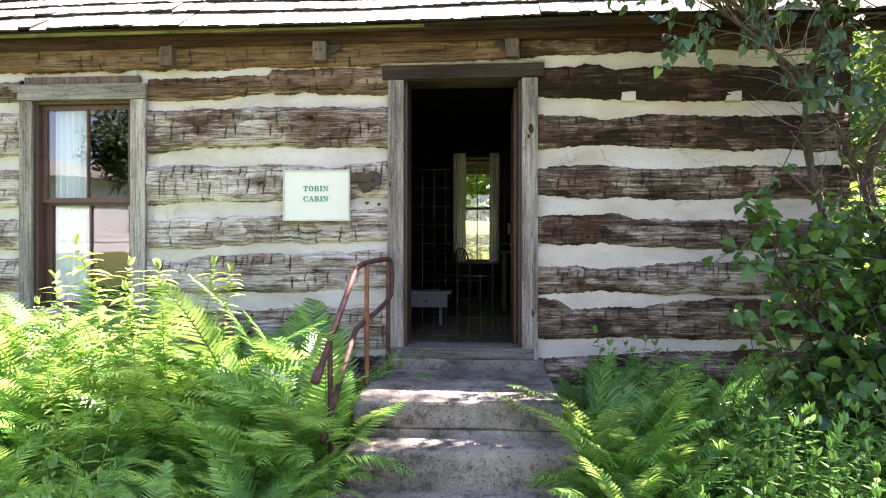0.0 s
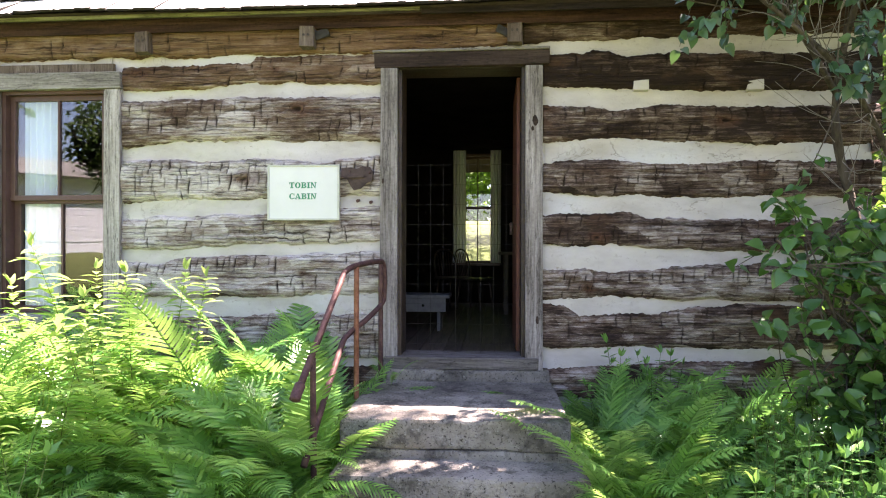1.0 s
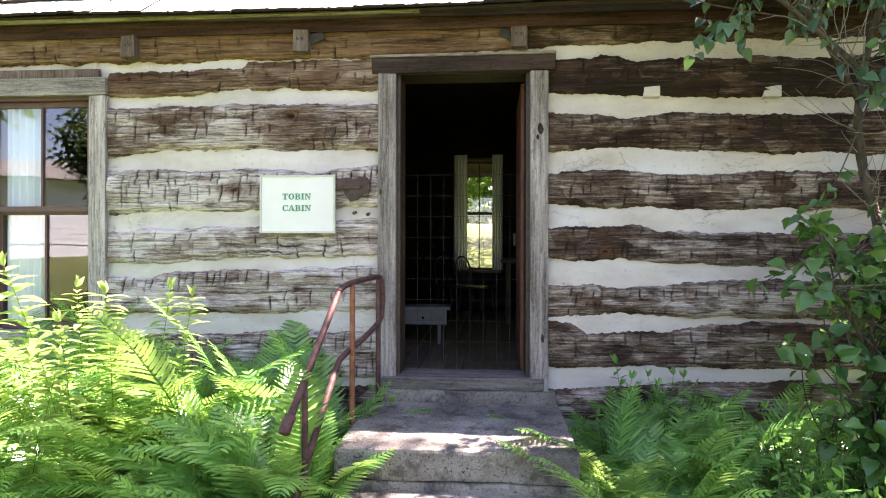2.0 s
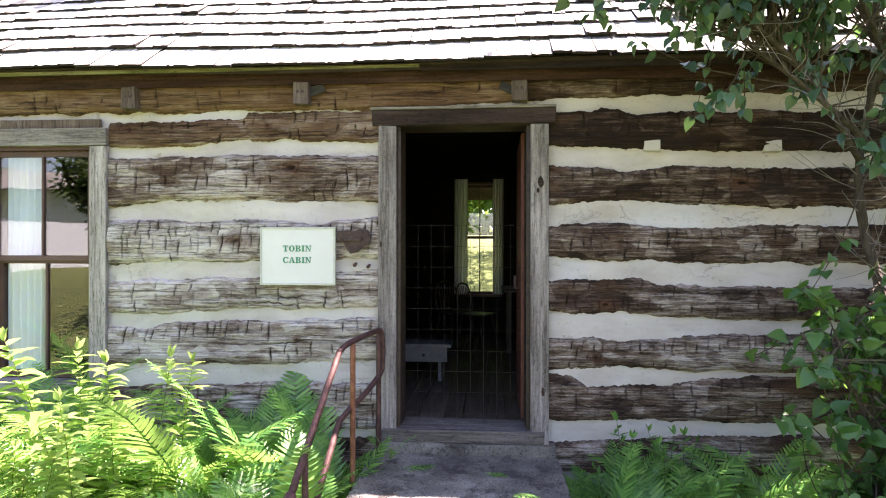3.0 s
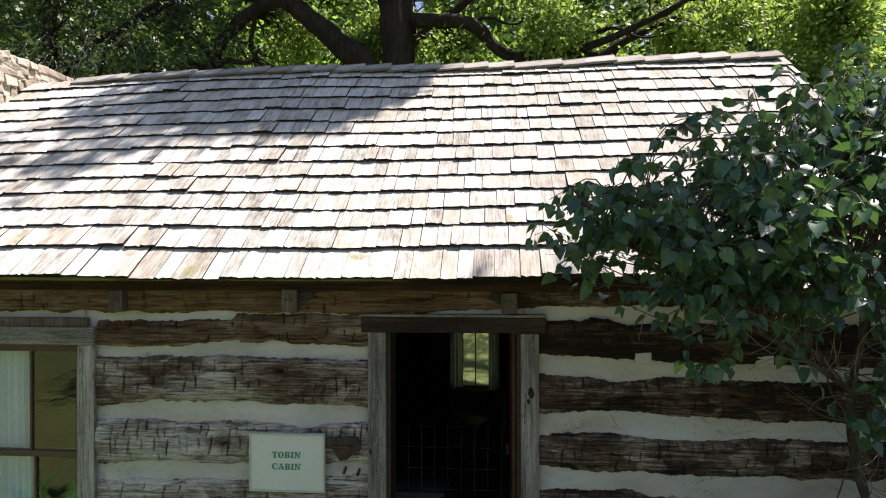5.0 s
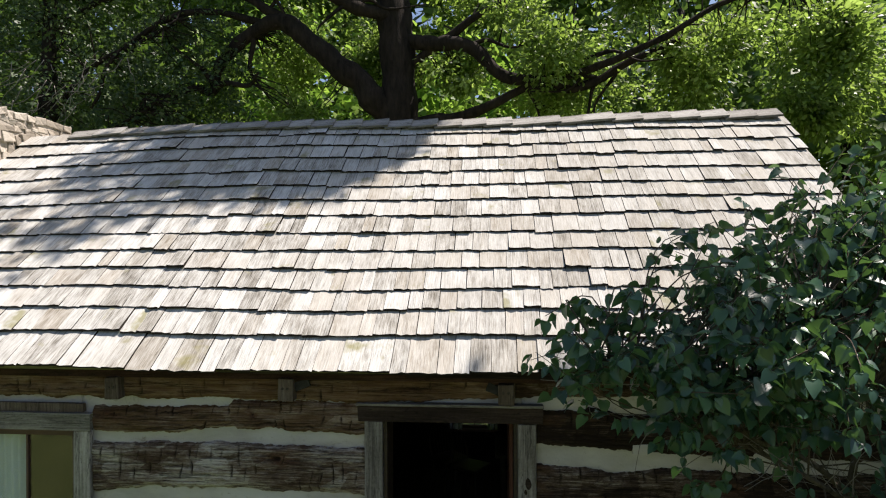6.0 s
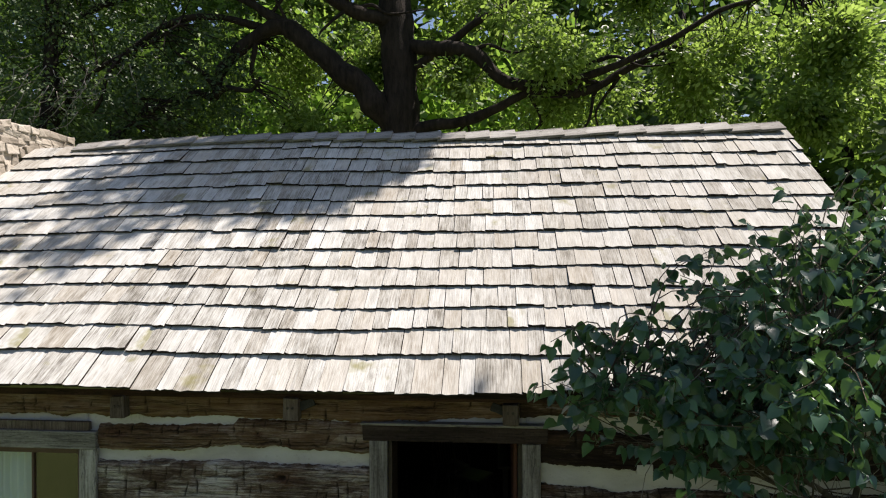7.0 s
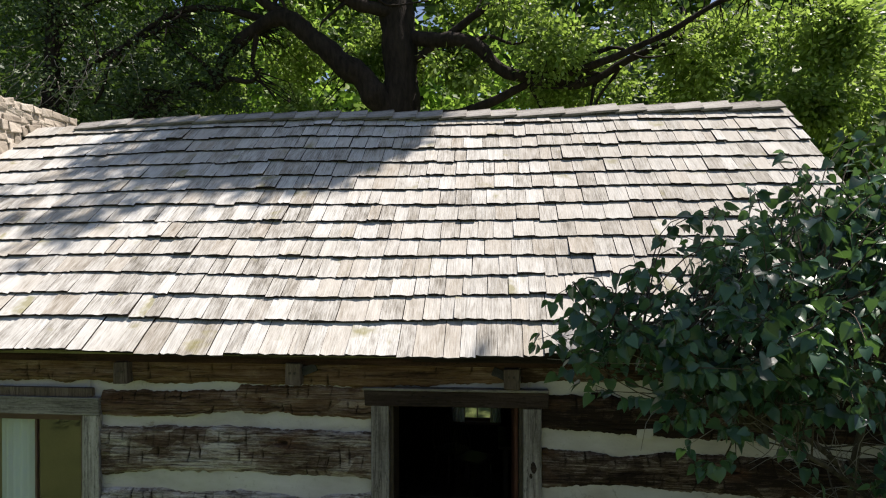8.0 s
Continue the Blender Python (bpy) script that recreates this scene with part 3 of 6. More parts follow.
    me = mesh_of("log", verts, faces, M_LOG, True)
    for key, arr in (("cut", cut), ("weather", W), ("knot", knot)):
        at = me.attributes.new(key, "FLOAT", "POINT")
        data = np.zeros(len(verts), np.float32)
        data[:rows * nx] = arr.ravel()
        if key == "weather":
            data[rows * nx:] = weather
        at.data.foreach_set("value", data)
    at = me.attributes.new("tan", "FLOAT", "POINT")
    at.data.foreach_set("value", np.full(len(verts), tan, np.float32))
    return me


def panel(x0, x1, z0, z1, y, depth, seed, amp=0.007, step=0.03):
    """A thick wall panel whose face is uneven by hand."""
    nx, nz = max(2, int((x1 - x0) / step)), max(2, int((z1 - z0) / step))
    xs, zs = np.linspace(x0, x1, nx), np.linspace(z0, z1, nz)
    X, Z = np.meshgrid(xs, zs)
    Y = y + (vnoise(X * 4, Z * 9, seed) - 0.5) * amp * 2 + (vnoise(X * 16, Z * 22, seed + 1) - 0.5) * amp * 0.7
    n = nx * nz
    front = np.stack([X, Y, Z], 2).reshape(-1, 3)
    rear = np.stack([X, np.full_like(X, y + depth), Z], 2).reshape(-1, 3)
    idx = np.arange(n).reshape(nz, nx)
    q = np.stack([idx[:-1, :-1], idx[:-1, 1:], idx[1:, 1:], idx[1:, :-1]], 2).reshape(-1, 4)
    faces = q.tolist() + (q[:, ::-1] + n).tolist()
    rim = idx[0].tolist() + idx[1:, -1].tolist() + idx[-1, -2::-1].tolist() + idx[-2:0:-1, 0].tolist()
    for a, b in zip(rim, rim[1:] + rim[:1]):
        faces.append([b, a, a + n, b + n])
    return np.concatenate([front, rear]).tolist(), faces


def joined(pieces):
    verts, faces = [], []
    for v, f in pieces:
        k = len(verts)
        verts.extend(v)
        faces.extend([[i + k for i in q] for q in f])
    return verts, faces


X_LEFT, X_RIGHT, Y_BACK = -4.45, 2.70, 4.90
FLOOR_Z, PLATE_TOP = 0.72, 3.10
# openings: x0, x1, z0, z1
DOOR = (-0.435, 0.445, 0.70, 2.735)
WINDOW = (-3.345, -2.53, 1.02, 2.635)
BACK_WINDOW = (-0.31, 0.33, 1.26, 2.88)

LEFT_LOGS = [
    ([(-2.41, 2.790), (-1.99, 2.794), (-1.48, 2.800), (-1.44, 2.848), (-0.6, 2.838)], [(-2.41, 2.628), (-1.99, 2.621), (-1.6, 2.654), (-1.2, 2.667), (-0.57, 2.638)], 0.42),
    ([(-2.41, 2.550), (-1.87, 2.555), (-1.2, 2.561), (-0.57, 2.538)], [(-2.41, 2.215), (-1.99, 2.258), (-1.59, 2.262), (-1.2, 2.244), (-0.56, 2.240)], 0.67),
    ([(-2.43, 2.107), (-1.98, 2.124), (-1.47, 2.133), (-0.97, 2.100), (-0.82, 2.129), (-0.56, 2.143)], [(-2.43, 1.805), (-1.98, 1.837), (-1.36, 1.852), (-0.56, 1.875)], 0.84),
    ([(-2.43, 1.713), (-1.98, 1.729), (-1.47, 1.738), (-0.82, 1.778), (-0.56, 1.793)], [(-2.43, 1.481), (-1.98, 1.492), (-1.59, 1.525), (-0.56, 1.548)], 0.80),
]
LEFT_LOGS += [
    ([(-2.43, 1.411), (-2.22, 1.383), (-1.98, 1.423), (-1.2, 1.453), (-0.56, 1.481)], [(-2.39, 1.142), (-1.59, 1.153), (-0.81, 1.179)], 0.87),
    ([(-2.18, 0.991), (-1.59, 1.024), (-0.97, 1.042)], [(-2.2, 0.72), (-0.8, 0.74)], 0.76),
    ([(-2.2, 0.66), (-0.8, 0.68)], [(-2.2, 0.44), (-0.8, 0.44)], 0.5),
]
# top log: dark brown, set darker still for eave and lilac shade
RIGHT_LOGS = [
    ([(0.6, 2.813), (0.83, 2.823), (0.88, 2.846), (1.12, 2.788), (1.365, 2.805), (2.6, 2.80)], [(0.57, 2.591), (1.26, 2.567), (1.98, 2.556), (2.6, 2.55)], 0.03),
    ([(0.57, 2.468), (0.94, 2.452), (1.03, 2.430), (1.37, 2.465), (1.98, 2.440), (2.4, 2.453)], [(0.57, 2.231), (1.16, 2.242), (1.37, 2.211), (2.39, 2.190)], 0.37),
    ([(0.57, 2.086), (1.02, 2.098), (1.37, 2.072), (2.39, 2.085)], [(0.57, 1.875), (0.84, 1.868), (1.37, 1.850), (2.15, 1.847)], 0.42),
    ([(0.57, 1.741), (1.09, 1.746), (1.26, 1.703), (2.39, 1.700)], [(0.57, 1.530), (0.84, 1.506), (1.02, 1.533), (1.71, 1.485)], 0.42),
]
RIGHT_LOGS += [
    ([(0.57, 1.366), (1.02, 1.349), (1.71, 1.396)], [(0.57, 1.166), (1.02, 1.169), (1.71, 1.158)], 0.54),
    ([(0.57, 1.130), (0.70, 1.114), (0.81, 1.050), (1.37, 1.081), (1.78, 1.131)], [(0.57, 0.839), (1.23, 0.842), (2.05, 0.846)], 0.44),
    ([(0.66, 0.690), (1.37, 0.749), (2.05, 0.765)], [(0.6, 0.50), (2.0, 0.50)], 0.38),
]


# knots in the logs: x, z, half width, half height
LEFT_KNOTS = ([(-1.30, 2.755, 0.035, 0.03), (-2.28, 2.74, 0.10, 0.04)], [(-1.13, 2.475, 0.13, 0.075)], [(-1.52, 1.99, 0.13, 0.065)], [], [(-1.1, 1.33, 0.03, 0.035)], [], [])
RIGHT_KNOTS = ([], [(1.75, 2.35, 0.10, 0.04)], [], [(0.92, 1.58, 0.07, 0.05)], [(0.86, 1.24, 0.06, 0.05)], [], [])


def build_front_wall():
    wall = thing("wall_front", "hewn log wall with pale lime chinking", "wall", kind="structure")
    pieces = [panel(X_LEFT, WINDOW[0] - 0.02, 0.30, PLATE_TOP - 0.02, 0.019, 0.183, 1),
              panel(WINDOW[0] - 0.02, WINDOW[1] + 0.02, WINDOW[3] + 0.02, PLATE_TOP - 0.02, 0.019, 0.183, 2),
              panel(WINDOW[0] - 0.02, WINDOW[1] + 0.02, 0.30, WINDOW[2] - 0.02, 0.019, 0.183, 3),
              panel(WINDOW[1] + 0.02, DOOR[0] - 0.02, 0.30, PLATE_TOP - 0.02, 0.019, 0.183, 4),
              panel(DOOR[0] - 0.02, DOOR[1] + 0.02, DOOR[3] + 0.02, PLATE_TOP - 0.02, 0.019, 0.183, 5),
              panel(DOOR[1] + 0.02, X_RIGHT - 0.02, 0.30, PLATE_TOP - 0.02, 0.019, 0.183, 6)]
    part("chinking", mesh_of("chinking", *joined(pieces), M_CHINK, True), None, wall, "pale grey lime mortar chinking")
    for k, (tops, bots, w) in enumerate(LEFT_LOGS):
        part("log", hewn_log(WINDOW[1] + 0.115, DOOR[0] - 0.105, tops, bots, -0.018, 0.12, 11 + k, w, (9, 12, 15, 8, 14, 11, 4)[k], 0.0065, (0.55, 0.12, 0.0, 0.0, 0.0, 0.0, 0.0)[k], LEFT_KNOTS[k]), None, wall)
        part("log", hewn_log(X_LEFT - 0.02, WINDOW[0] - 0.095, tops, bots, -0.018, 0.12, 31 + k, w + 0.03, 8, 0.01), None, wall)
    for k, (tops, bots, w) in enumerate(RIGHT_LOGS):
        part("log", hewn_log(DOOR[1] + 0.115, X_RIGHT + 0.03, tops, bots, -0.018, 0.12, 51 + k, w, (5, 13, 13, 12, 15, 6, 4)[k], 0.0075, 0.0, RIGHT_KNOTS[k]), None, wall)
    for x0, x1, z0, z1 in ((1.155, 1.25, 2.555, 2.622), (1.885, 1.985, 2.545, 2.612)):
        part("chinking_plug", boxed(x0, -0.027, z0, x1, 0.03, z1, 0.006, 0.004, random.Random(1)), M_CHINK, wall, "square plug of pale mortar")
    flat = [(-9, 3.098), (9, 3.098)]
    low = [(-3.2, 2.863), (-0.6, 2.855), (0.45, 2.885), (0.6, 2.905), (1.4, 2.912), (2.6, 2.91)]
    part("wall_plate", hewn_log(X_LEFT - 0.03, 0.42, flat, low, -0.03, 0.16, 77, 0.36, 7, 0.011, 0.8), None, wall, "brown hewn top plate under the eave")
    # this half's low weather and tan put the eave's shade into its colour
    part("wall_plate", hewn_log(0.425, X_RIGHT + 0.03, flat, low, -0.026, 0.16, 78, 0.05, 4, 0.011, 0.15), None, wall, "brown hewn top plate, darkened for eave and lilac shade")


def build_other_walls():
    inner = 0.19
    left = thing("wall_left", "log gable wall by the chimney", "wall", kind="structure")
    right = thing("wall_right", "hewn log gable wall", "wall", kind="structure")
    back = thing("wall_back", "log rear wall with one window", "wall", kind="structure")
    for wall, x in ((left, X_LEFT), (right, X_RIGHT - inner)):
        bm = bmesh.new()
        box(bm, x, 0.212, 0.3, x + inner, Y_BACK, PLATE_TOP)
        top = [bm.verts.new((x + dx, y, z)) for dx in (0, inner) for y, z in ((0.0, PLATE_TOP), (Y_BACK, PLATE_TOP), (2.3, 5.0))]
        for f in ((0, 1, 2), (5, 4, 3), (0, 3, 4, 1), (1, 4, 5, 2), (2, 5, 3, 0)):
            bm.faces.new([top[i] for i in f])
        part("gable", bm, M_CHINK, wall)
        for k in range(8):
            z = 0.45 + k * 0.335
            me = hewn_log(0.0, Y_BACK, [(0, z + 0.25), (5, z + 0.24)], [(0, z), (5, z + 0.01)], -0.03, 0.06, 90 + k, 0.4, 4, 0.03)
            ob = part("log", me, None, wall)
            ob.matrix_basis = pose(X_RIGHT, 0.0, 0, 0, 0, 90) if x > 0 else pose(X_LEFT, Y_BACK, 0, 0, 0, -90)
    x0, x1, z0, z1 = BACK_WINDOW
    bm = bmesh.new()
    for a, b, c, d in ((X_LEFT + inner, x0, 0.3, PLATE_TOP), (x1, X_RIGHT - inner, 0.3, PLATE_TOP), (x0, x1, 0.3, z0), (x0, x1, z1, PLATE_TOP)):
        box(bm, a, Y_BACK - 0.2, c, b, Y_BACK, d)
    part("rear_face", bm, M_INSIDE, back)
    # lining of the room
    lining = thing("wall_lining", "inner wall lining coloured near black for the room's shade", "wall", kind="structure")
    bm = bmesh.new()
    for a, b, c, d in ((X_LEFT + inner, WINDOW[0] - 0.02, FLOOR_Z, 2.95), (WINDOW[0] - 0.02, WINDOW[1] + 0.02, WINDOW[3] + 0.02, 2.95), (WINDOW[0] - 0.02, WINDOW[1] + 0.02, FLOOR_Z, WINDOW[2] - 0.02),
                       (WINDOW[1] + 0.02, DOOR[0] - 0.03, FLOOR_Z, 2.95), (DOOR[0] - 0.03, DOOR[1] + 0.03, DOOR[3] + 0.02, 2.95), (DOOR[1] + 0.03, X_RIGHT - inner, FLOOR_Z, 2.95)):
        box(bm, a, 0.206, c, b, 0.222, d)
    box(bm, X_LEFT + inner + 0.004, 0.222, FLOOR_Z, X_LEFT + inner + 0.02, Y_BACK - 0.2, 2.95)
    box(bm, X_RIGHT - inner - 0.02, 0.222, FLOOR_Z, X_RIGHT - inner - 0.004, Y_BACK - 0.2, 2.95)
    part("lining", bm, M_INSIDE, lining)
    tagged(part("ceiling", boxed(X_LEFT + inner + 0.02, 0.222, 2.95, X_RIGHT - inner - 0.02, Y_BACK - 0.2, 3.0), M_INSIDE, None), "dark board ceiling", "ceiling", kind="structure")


def build_floor():
    floor = thing("floor", "worn wide-board wooden floor", "floor", kind="structure")
    rng = random.Random(4)
    x = X_LEFT + 0.215
    while x < X_RIGHT - 0.23:
        w = min(rng.uniform(0.13, 0.2), X_RIGHT - 0.215 - x)
        part("floor_board", boxed(x, 0.225, FLOOR_Z - 0.04, x + w - 0.004, Y_BACK - 0.205, FLOOR_Z + rng.uniform(-0.002, 0.002), 0.003), M_FLOOR, floor)
        x += w
    part("subfloor", boxed(X_LEFT + 0.2, 0.21, 0.45, X_RIGHT - 0.2, Y_BACK - 0.21, FLOOR_Z - 0.045), M_DARKWOOD, floor)


def build_foundation():
    base = thing("foundation", "grey field stone foundation under the logs", "foundation", kind="structure")
    part("mortar", boxed(X_LEFT, 0.05, -0.2, X_RIGHT, Y_BACK - 0.05, 0.44), M_CONCRETE, base)
    rng = random.Random(8)
    z = -0.05
    for row in range(3):
        x = X_LEFT
        while x < X_RIGHT:
            w, h = rng.uniform(0.16, 0.42), 0.17
            if not (-0.75 < x + w / 2 < 0.75 and row < 2):
                part("stone", boxed(x + 0.01, -0.03 + rng.uniform(0, 0.03), z, x + w - 0.01, 0.06, z + h - 0.012, 0.02, 0.012, rng), M_STONE, base)
            x += w
        z += 0.17


def build_door():
    frame_ob = thing("door_1", "open doorway with grey weathered board frame", "door", kind="structure")
    x0, x1, z0, z1 = DOOR
    rng = random.Random(2)
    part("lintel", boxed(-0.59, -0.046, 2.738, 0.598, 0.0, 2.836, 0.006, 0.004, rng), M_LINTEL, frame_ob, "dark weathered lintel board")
    part("drip_board", boxed(-0.60, -0.054, 2.838, 0.60, 0.01, 2.856, 0.004, 0.002, rng), M_CASING_X, frame_ob)
    part("jamb_board", boxed(-0.548, -0.040, 0.66, -0.428, 0.004, 2.736, 0.005, 0.003, rng), M_CASING, frame_ob)
    part("jamb_board", boxed(0.440, -0.040, 0.66, 0.556, 0.004, 2.736, 0.005, 0.003, rng), M_CASING, frame_ob)
    part("reveal", boxed(-0.428, 0.006, z0, -0.405, 0.24, z1, 0.003), M_DARKWOOD, frame_ob)
    part("reveal", boxed(0.415, 0.006, z0, 0.440, 0.24, z1, 0.003), M_DARKWOOD, frame_ob)
    part("head", boxed(-0.428, 0.006, z1 + 0.002, 0.440, 0.24, z1 + 0.018, 0.003), M_DARKWOOD, frame_ob)
    part("threshold", boxed(-0.52, -0.06, 0.685, 0.53, 0.24, 0.765, 0.008, 0.004, rng), M_SILL, frame_ob, "worn grey-brown threshold board")
    # a dark disc on the board stands for the shade inside a small hole
    part("nail_hole", mesh_of("nail_hole", *tube([(0.487, -0.0405, 1.49), (0.487, -0.034, 1.49)], 0.008, 10), M_BUTT), None, frame_ob)
    for kx, kz, kw, kh in ((0.505, 2.36, 0.020, 0.042), (0.486, 2.31, 0.011, 0.018), (-0.528, 1.96, 0.010, 0.022), (0.52, 1.02, 0.012, 0.03)):
        ring = [(kx + kw * math.cos(a) * rng.uniform(0.7, 1.1), -0.0435, kz + kh * math.sin(a) * rng.uniform(0.7, 1.1)) for a in [i * math.pi / 5 for i in range(10)]]
        rear = [(x, -0.036, z) for x, y, z in ring]
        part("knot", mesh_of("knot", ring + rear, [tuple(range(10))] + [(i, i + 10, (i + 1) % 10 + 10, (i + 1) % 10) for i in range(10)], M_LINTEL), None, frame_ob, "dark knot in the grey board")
    # leaf, swung wide open into the room
    leaf = part("door_leaf", boxed(0.392, 0.245, 0.765, 0.416, 1.08, 2.73, 0.004), M_DOOR, frame_ob, "red-brown plank door, open")
    part("latch", boxed(0.366, 0.98, 1.62, 0.391, 1.05, 1.72, 0.006), M_IRON, leaf)
    # wire panel across the doorway
    gate = thing("wire_gate", "thin welded wire panel across the doorway", "gate")
    for k in range(10):
        x = -0.392 + k * 0.0885
        part("wire", mesh_of("wire", *tube([(x, 0.12, 0.77), (x, 0.12, 2.10)], 0.0009, 4), M_WIRE), None, gate)
    for k in range(10):
        z = 0.83 + k * 0.14
        part("wire", mesh_of("wire", *tube([(-0.404, 0.123, z), (0.414, 0.123, z)], 0.0009, 4), M_WIRE), None, gate)


def curtain(x0, x1, z0, z1, y, seed, folds=6, amp=0.02, cloth=None):
    nx, nz = 50, 20
    xs, zs = np.linspace(0, 1, nx), np.linspace(z0, z1, nz)
    U, Z = np.meshgrid(xs, zs)
    drift = (vnoise(U * 3, Z * 1.2, seed) - 0.5) * 0.5
    X = x0 + (x1 - x0) * U
    Y = y + amp * np.sin((U * folds + drift) * 2 * math.pi) + amp * 0.6 * (vnoise(U * 9, Z * 0.8, seed + 2) - 0.5)
    idx = np.arange(nx * nz).reshape(nz, nx)
    q = np.stack([idx[:-1, :-1], idx[:-1, 1:], idx[1:, 1:], idx[1:, :-1]], 2).reshape(-1, 4)
    return mesh_of("curtain", np.stack([X, Y, Z], 2).reshape(-1, 3), q.tolist(), cloth or M_CLOTH, True)


def sash(name, x0, x1, z0, z1, y, rail, parent, mid=True):
    bm = bmesh.new()
    s = rail
    box(bm, x0, y, z0, x0 + s, y + 0.035, z1, 0.003)
    box(bm, x1 - s, y, z0, x1, y + 0.035, z1, 0.003)
    box(bm, x0 + s, y, z0, x1 - s, y + 0.035, z0 + s, 0.003)
    box(bm, x0 + s, y, z1 - s, x1 - s, y + 0.035, z1, 0.003)
    ob = part(name, bm, M_SASH, parent, "brown painted sash")
    xm = (x0 + x1) / 2
    if mid:
        part("muntin", boxed(xm - 0.008, y + 0.002, z0 + s, xm + 0.008, y + 0.033, z1 - s, 0.003), M_SASH, ob)
    spans = ((x0 + s, xm - 0.008), (xm + 0.008, x1 - s)) if mid else ((x0 + s, x1 - s),)
    for a, b in spans:
        pane = part("pane", boxed(a - 0.004, y + 0.015, z0 + s - 0.004, b + 0.004, y + 0.019, z1 - s + 0.004), M_GLASS, ob, "clear old glass pane")
        pane.visible_shadow = False
    return ob


def build_windows():
    x0, x1, z0, z1 = WINDOW
    w = thing("window_1", "two-sash window with brown sashes and grey casing", "window", kind="structure")
    rng = random.Random(5)
    part("casing", boxed(-3.45, -0.046, 2.632, -2.41, 0.002, 2.752, 0.005, 0.003, rng), M_CASING_X, w)
    part("casing", boxed(-3.438, -0.038, 1.02, -3.338, 0.002, 2.630, 0.005, 0.003, rng), M_CASING, w)
    part("casing", boxed(-2.536, -0.038, 1.02, -2.42, 0.002, 2.630, 0.005, 0.003, rng), M_CASING, w)
    part("window_sill", boxed(-3.46, -0.075, 0.965, -2.40, 0.16, 1.018, 0.006, 0.003, rng), M_CASING_X, w)
    part("patch_board", boxed(-3.40, -0.032, 2.756, -2.47, 0.0, 2.815, 0.004, 0.004, rng), M_BLOCK, w, "brown patch board over the casing")
    bm = bmesh.new()
    box(bm, x0 + 0.004, 0.004, z0, x0 + 0.035, 0.20, z1)
    box(bm, x1 - 0.035, 0.004, z0, x1 - 0.004, 0.20, z1)
    box(bm, x0 + 0.035, 0.004, z1 - 0.025, x1 - 0.035, 0.20, z1 - 0.002)
    part("window_frame", bm, M_SASH, w)
    sash("sash", x0 + 0.035, x1 - 0.035, 1.845, z1 - 0.026, 0.045, 0.038, w)
    sash("sash", x0 + 0.035, x1 - 0.035, z0 + 0.002, 1.875, 0.085, 0.05, w)
    for a, b, sd in ((-3.26, -2.99, 3), (-2.62, -2.50, 9)):
        tagged(new("curtain", curtain(a, b, 0.98, 2.62, 0.142 if a < -3 else 0.16, sd, 5 if a < -3 else 2)), "sheer white curtain hanging behind the window", "curtain", "front window curtains")
    x0, x1, z0, z1 = BACK_WINDOW
    w = thing("window_2", "rear two-sash window facing the lawn", "window", kind="structure")
    bm = bmesh.new()
    box(bm, x0, Y_BACK - 0.22, z0, x0 + 0.03, Y_BACK + 0.01, z1)
    box(bm, x1 - 0.03, Y_BACK - 0.22, z0, x1, Y_BACK + 0.01, z1)
    box(bm, x0 + 0.03, Y_BACK - 0.22, z1 - 0.03, x1 - 0.03, Y_BACK + 0.01, z1)
    box(bm, x0 + 0.03, Y_BACK - 0.24, z0, x1 - 0.03, Y_BACK + 0.01, z0 + 0.03)
    part("window_frame", bm, M_SASH, w)
    sash("sash", x0 + 0.03, x1 - 0.03, 2.08, z1 - 0.03, Y_BACK - 0.12, 0.04, w)
    sash("sash", x0 + 0.03, x1 - 0.03, z0 + 0.03, 2.12, Y_BACK - 0.16, 0.04, w)
    for a, b, sd in ((-0.345, -0.160, 4), (0.195, 0.345, 6)):
        tagged(new("curtain", curtain(a, b, 1.30, 2.92, Y_BACK - 0.27, sd, 4, 0.018, M_SHEER)), "sheer pale curtain at the rear window", "curtain", "rear window curtains")


# ---- roof ----
EAVE_Y, EAVE_Z, RIDGE_Y, RIDGE_Z = -0.20, 3.095, 2.22, 5.085
SLOPE = math.atan2(RIDGE_Z - EAVE_Z, RIDGE_Y - EAVE_Y)
RUN = math.hypot(RIDGE_Z - EAVE_Z, RIDGE_Y - EAVE_Y)
ROOF_X0, ROOF_X1 = -4.62, 3.04


def roof_sag(x):
    return float(np.interp(x, [-4.6, -3.1, -1.7, -0.6, 0.5, 1.5, 3.1], [-0.055, 0.0, 0.03, 0.0, 0.0, 0.03, 0.03]))


def roof_point(x, s, lift=0.0, side=1):
    """A place on the roof: x along it, s up the slope from the eave, lift off the deck. side -1: the rear slope."""
    k = s / RUN
    z = EAVE_Z + s * math.sin(SLOPE) + roof_sag(x) * k + 0.012 * math.sin(x * 1.7) * (1 - k) + lift * math.cos(SLOPE)
    y = EAVE_Y + s * math.cos(SLOPE) - lift * math.sin(SLOPE)
    return Vector((x, y if side > 0 else 2 * RIDGE_Y - y, z))


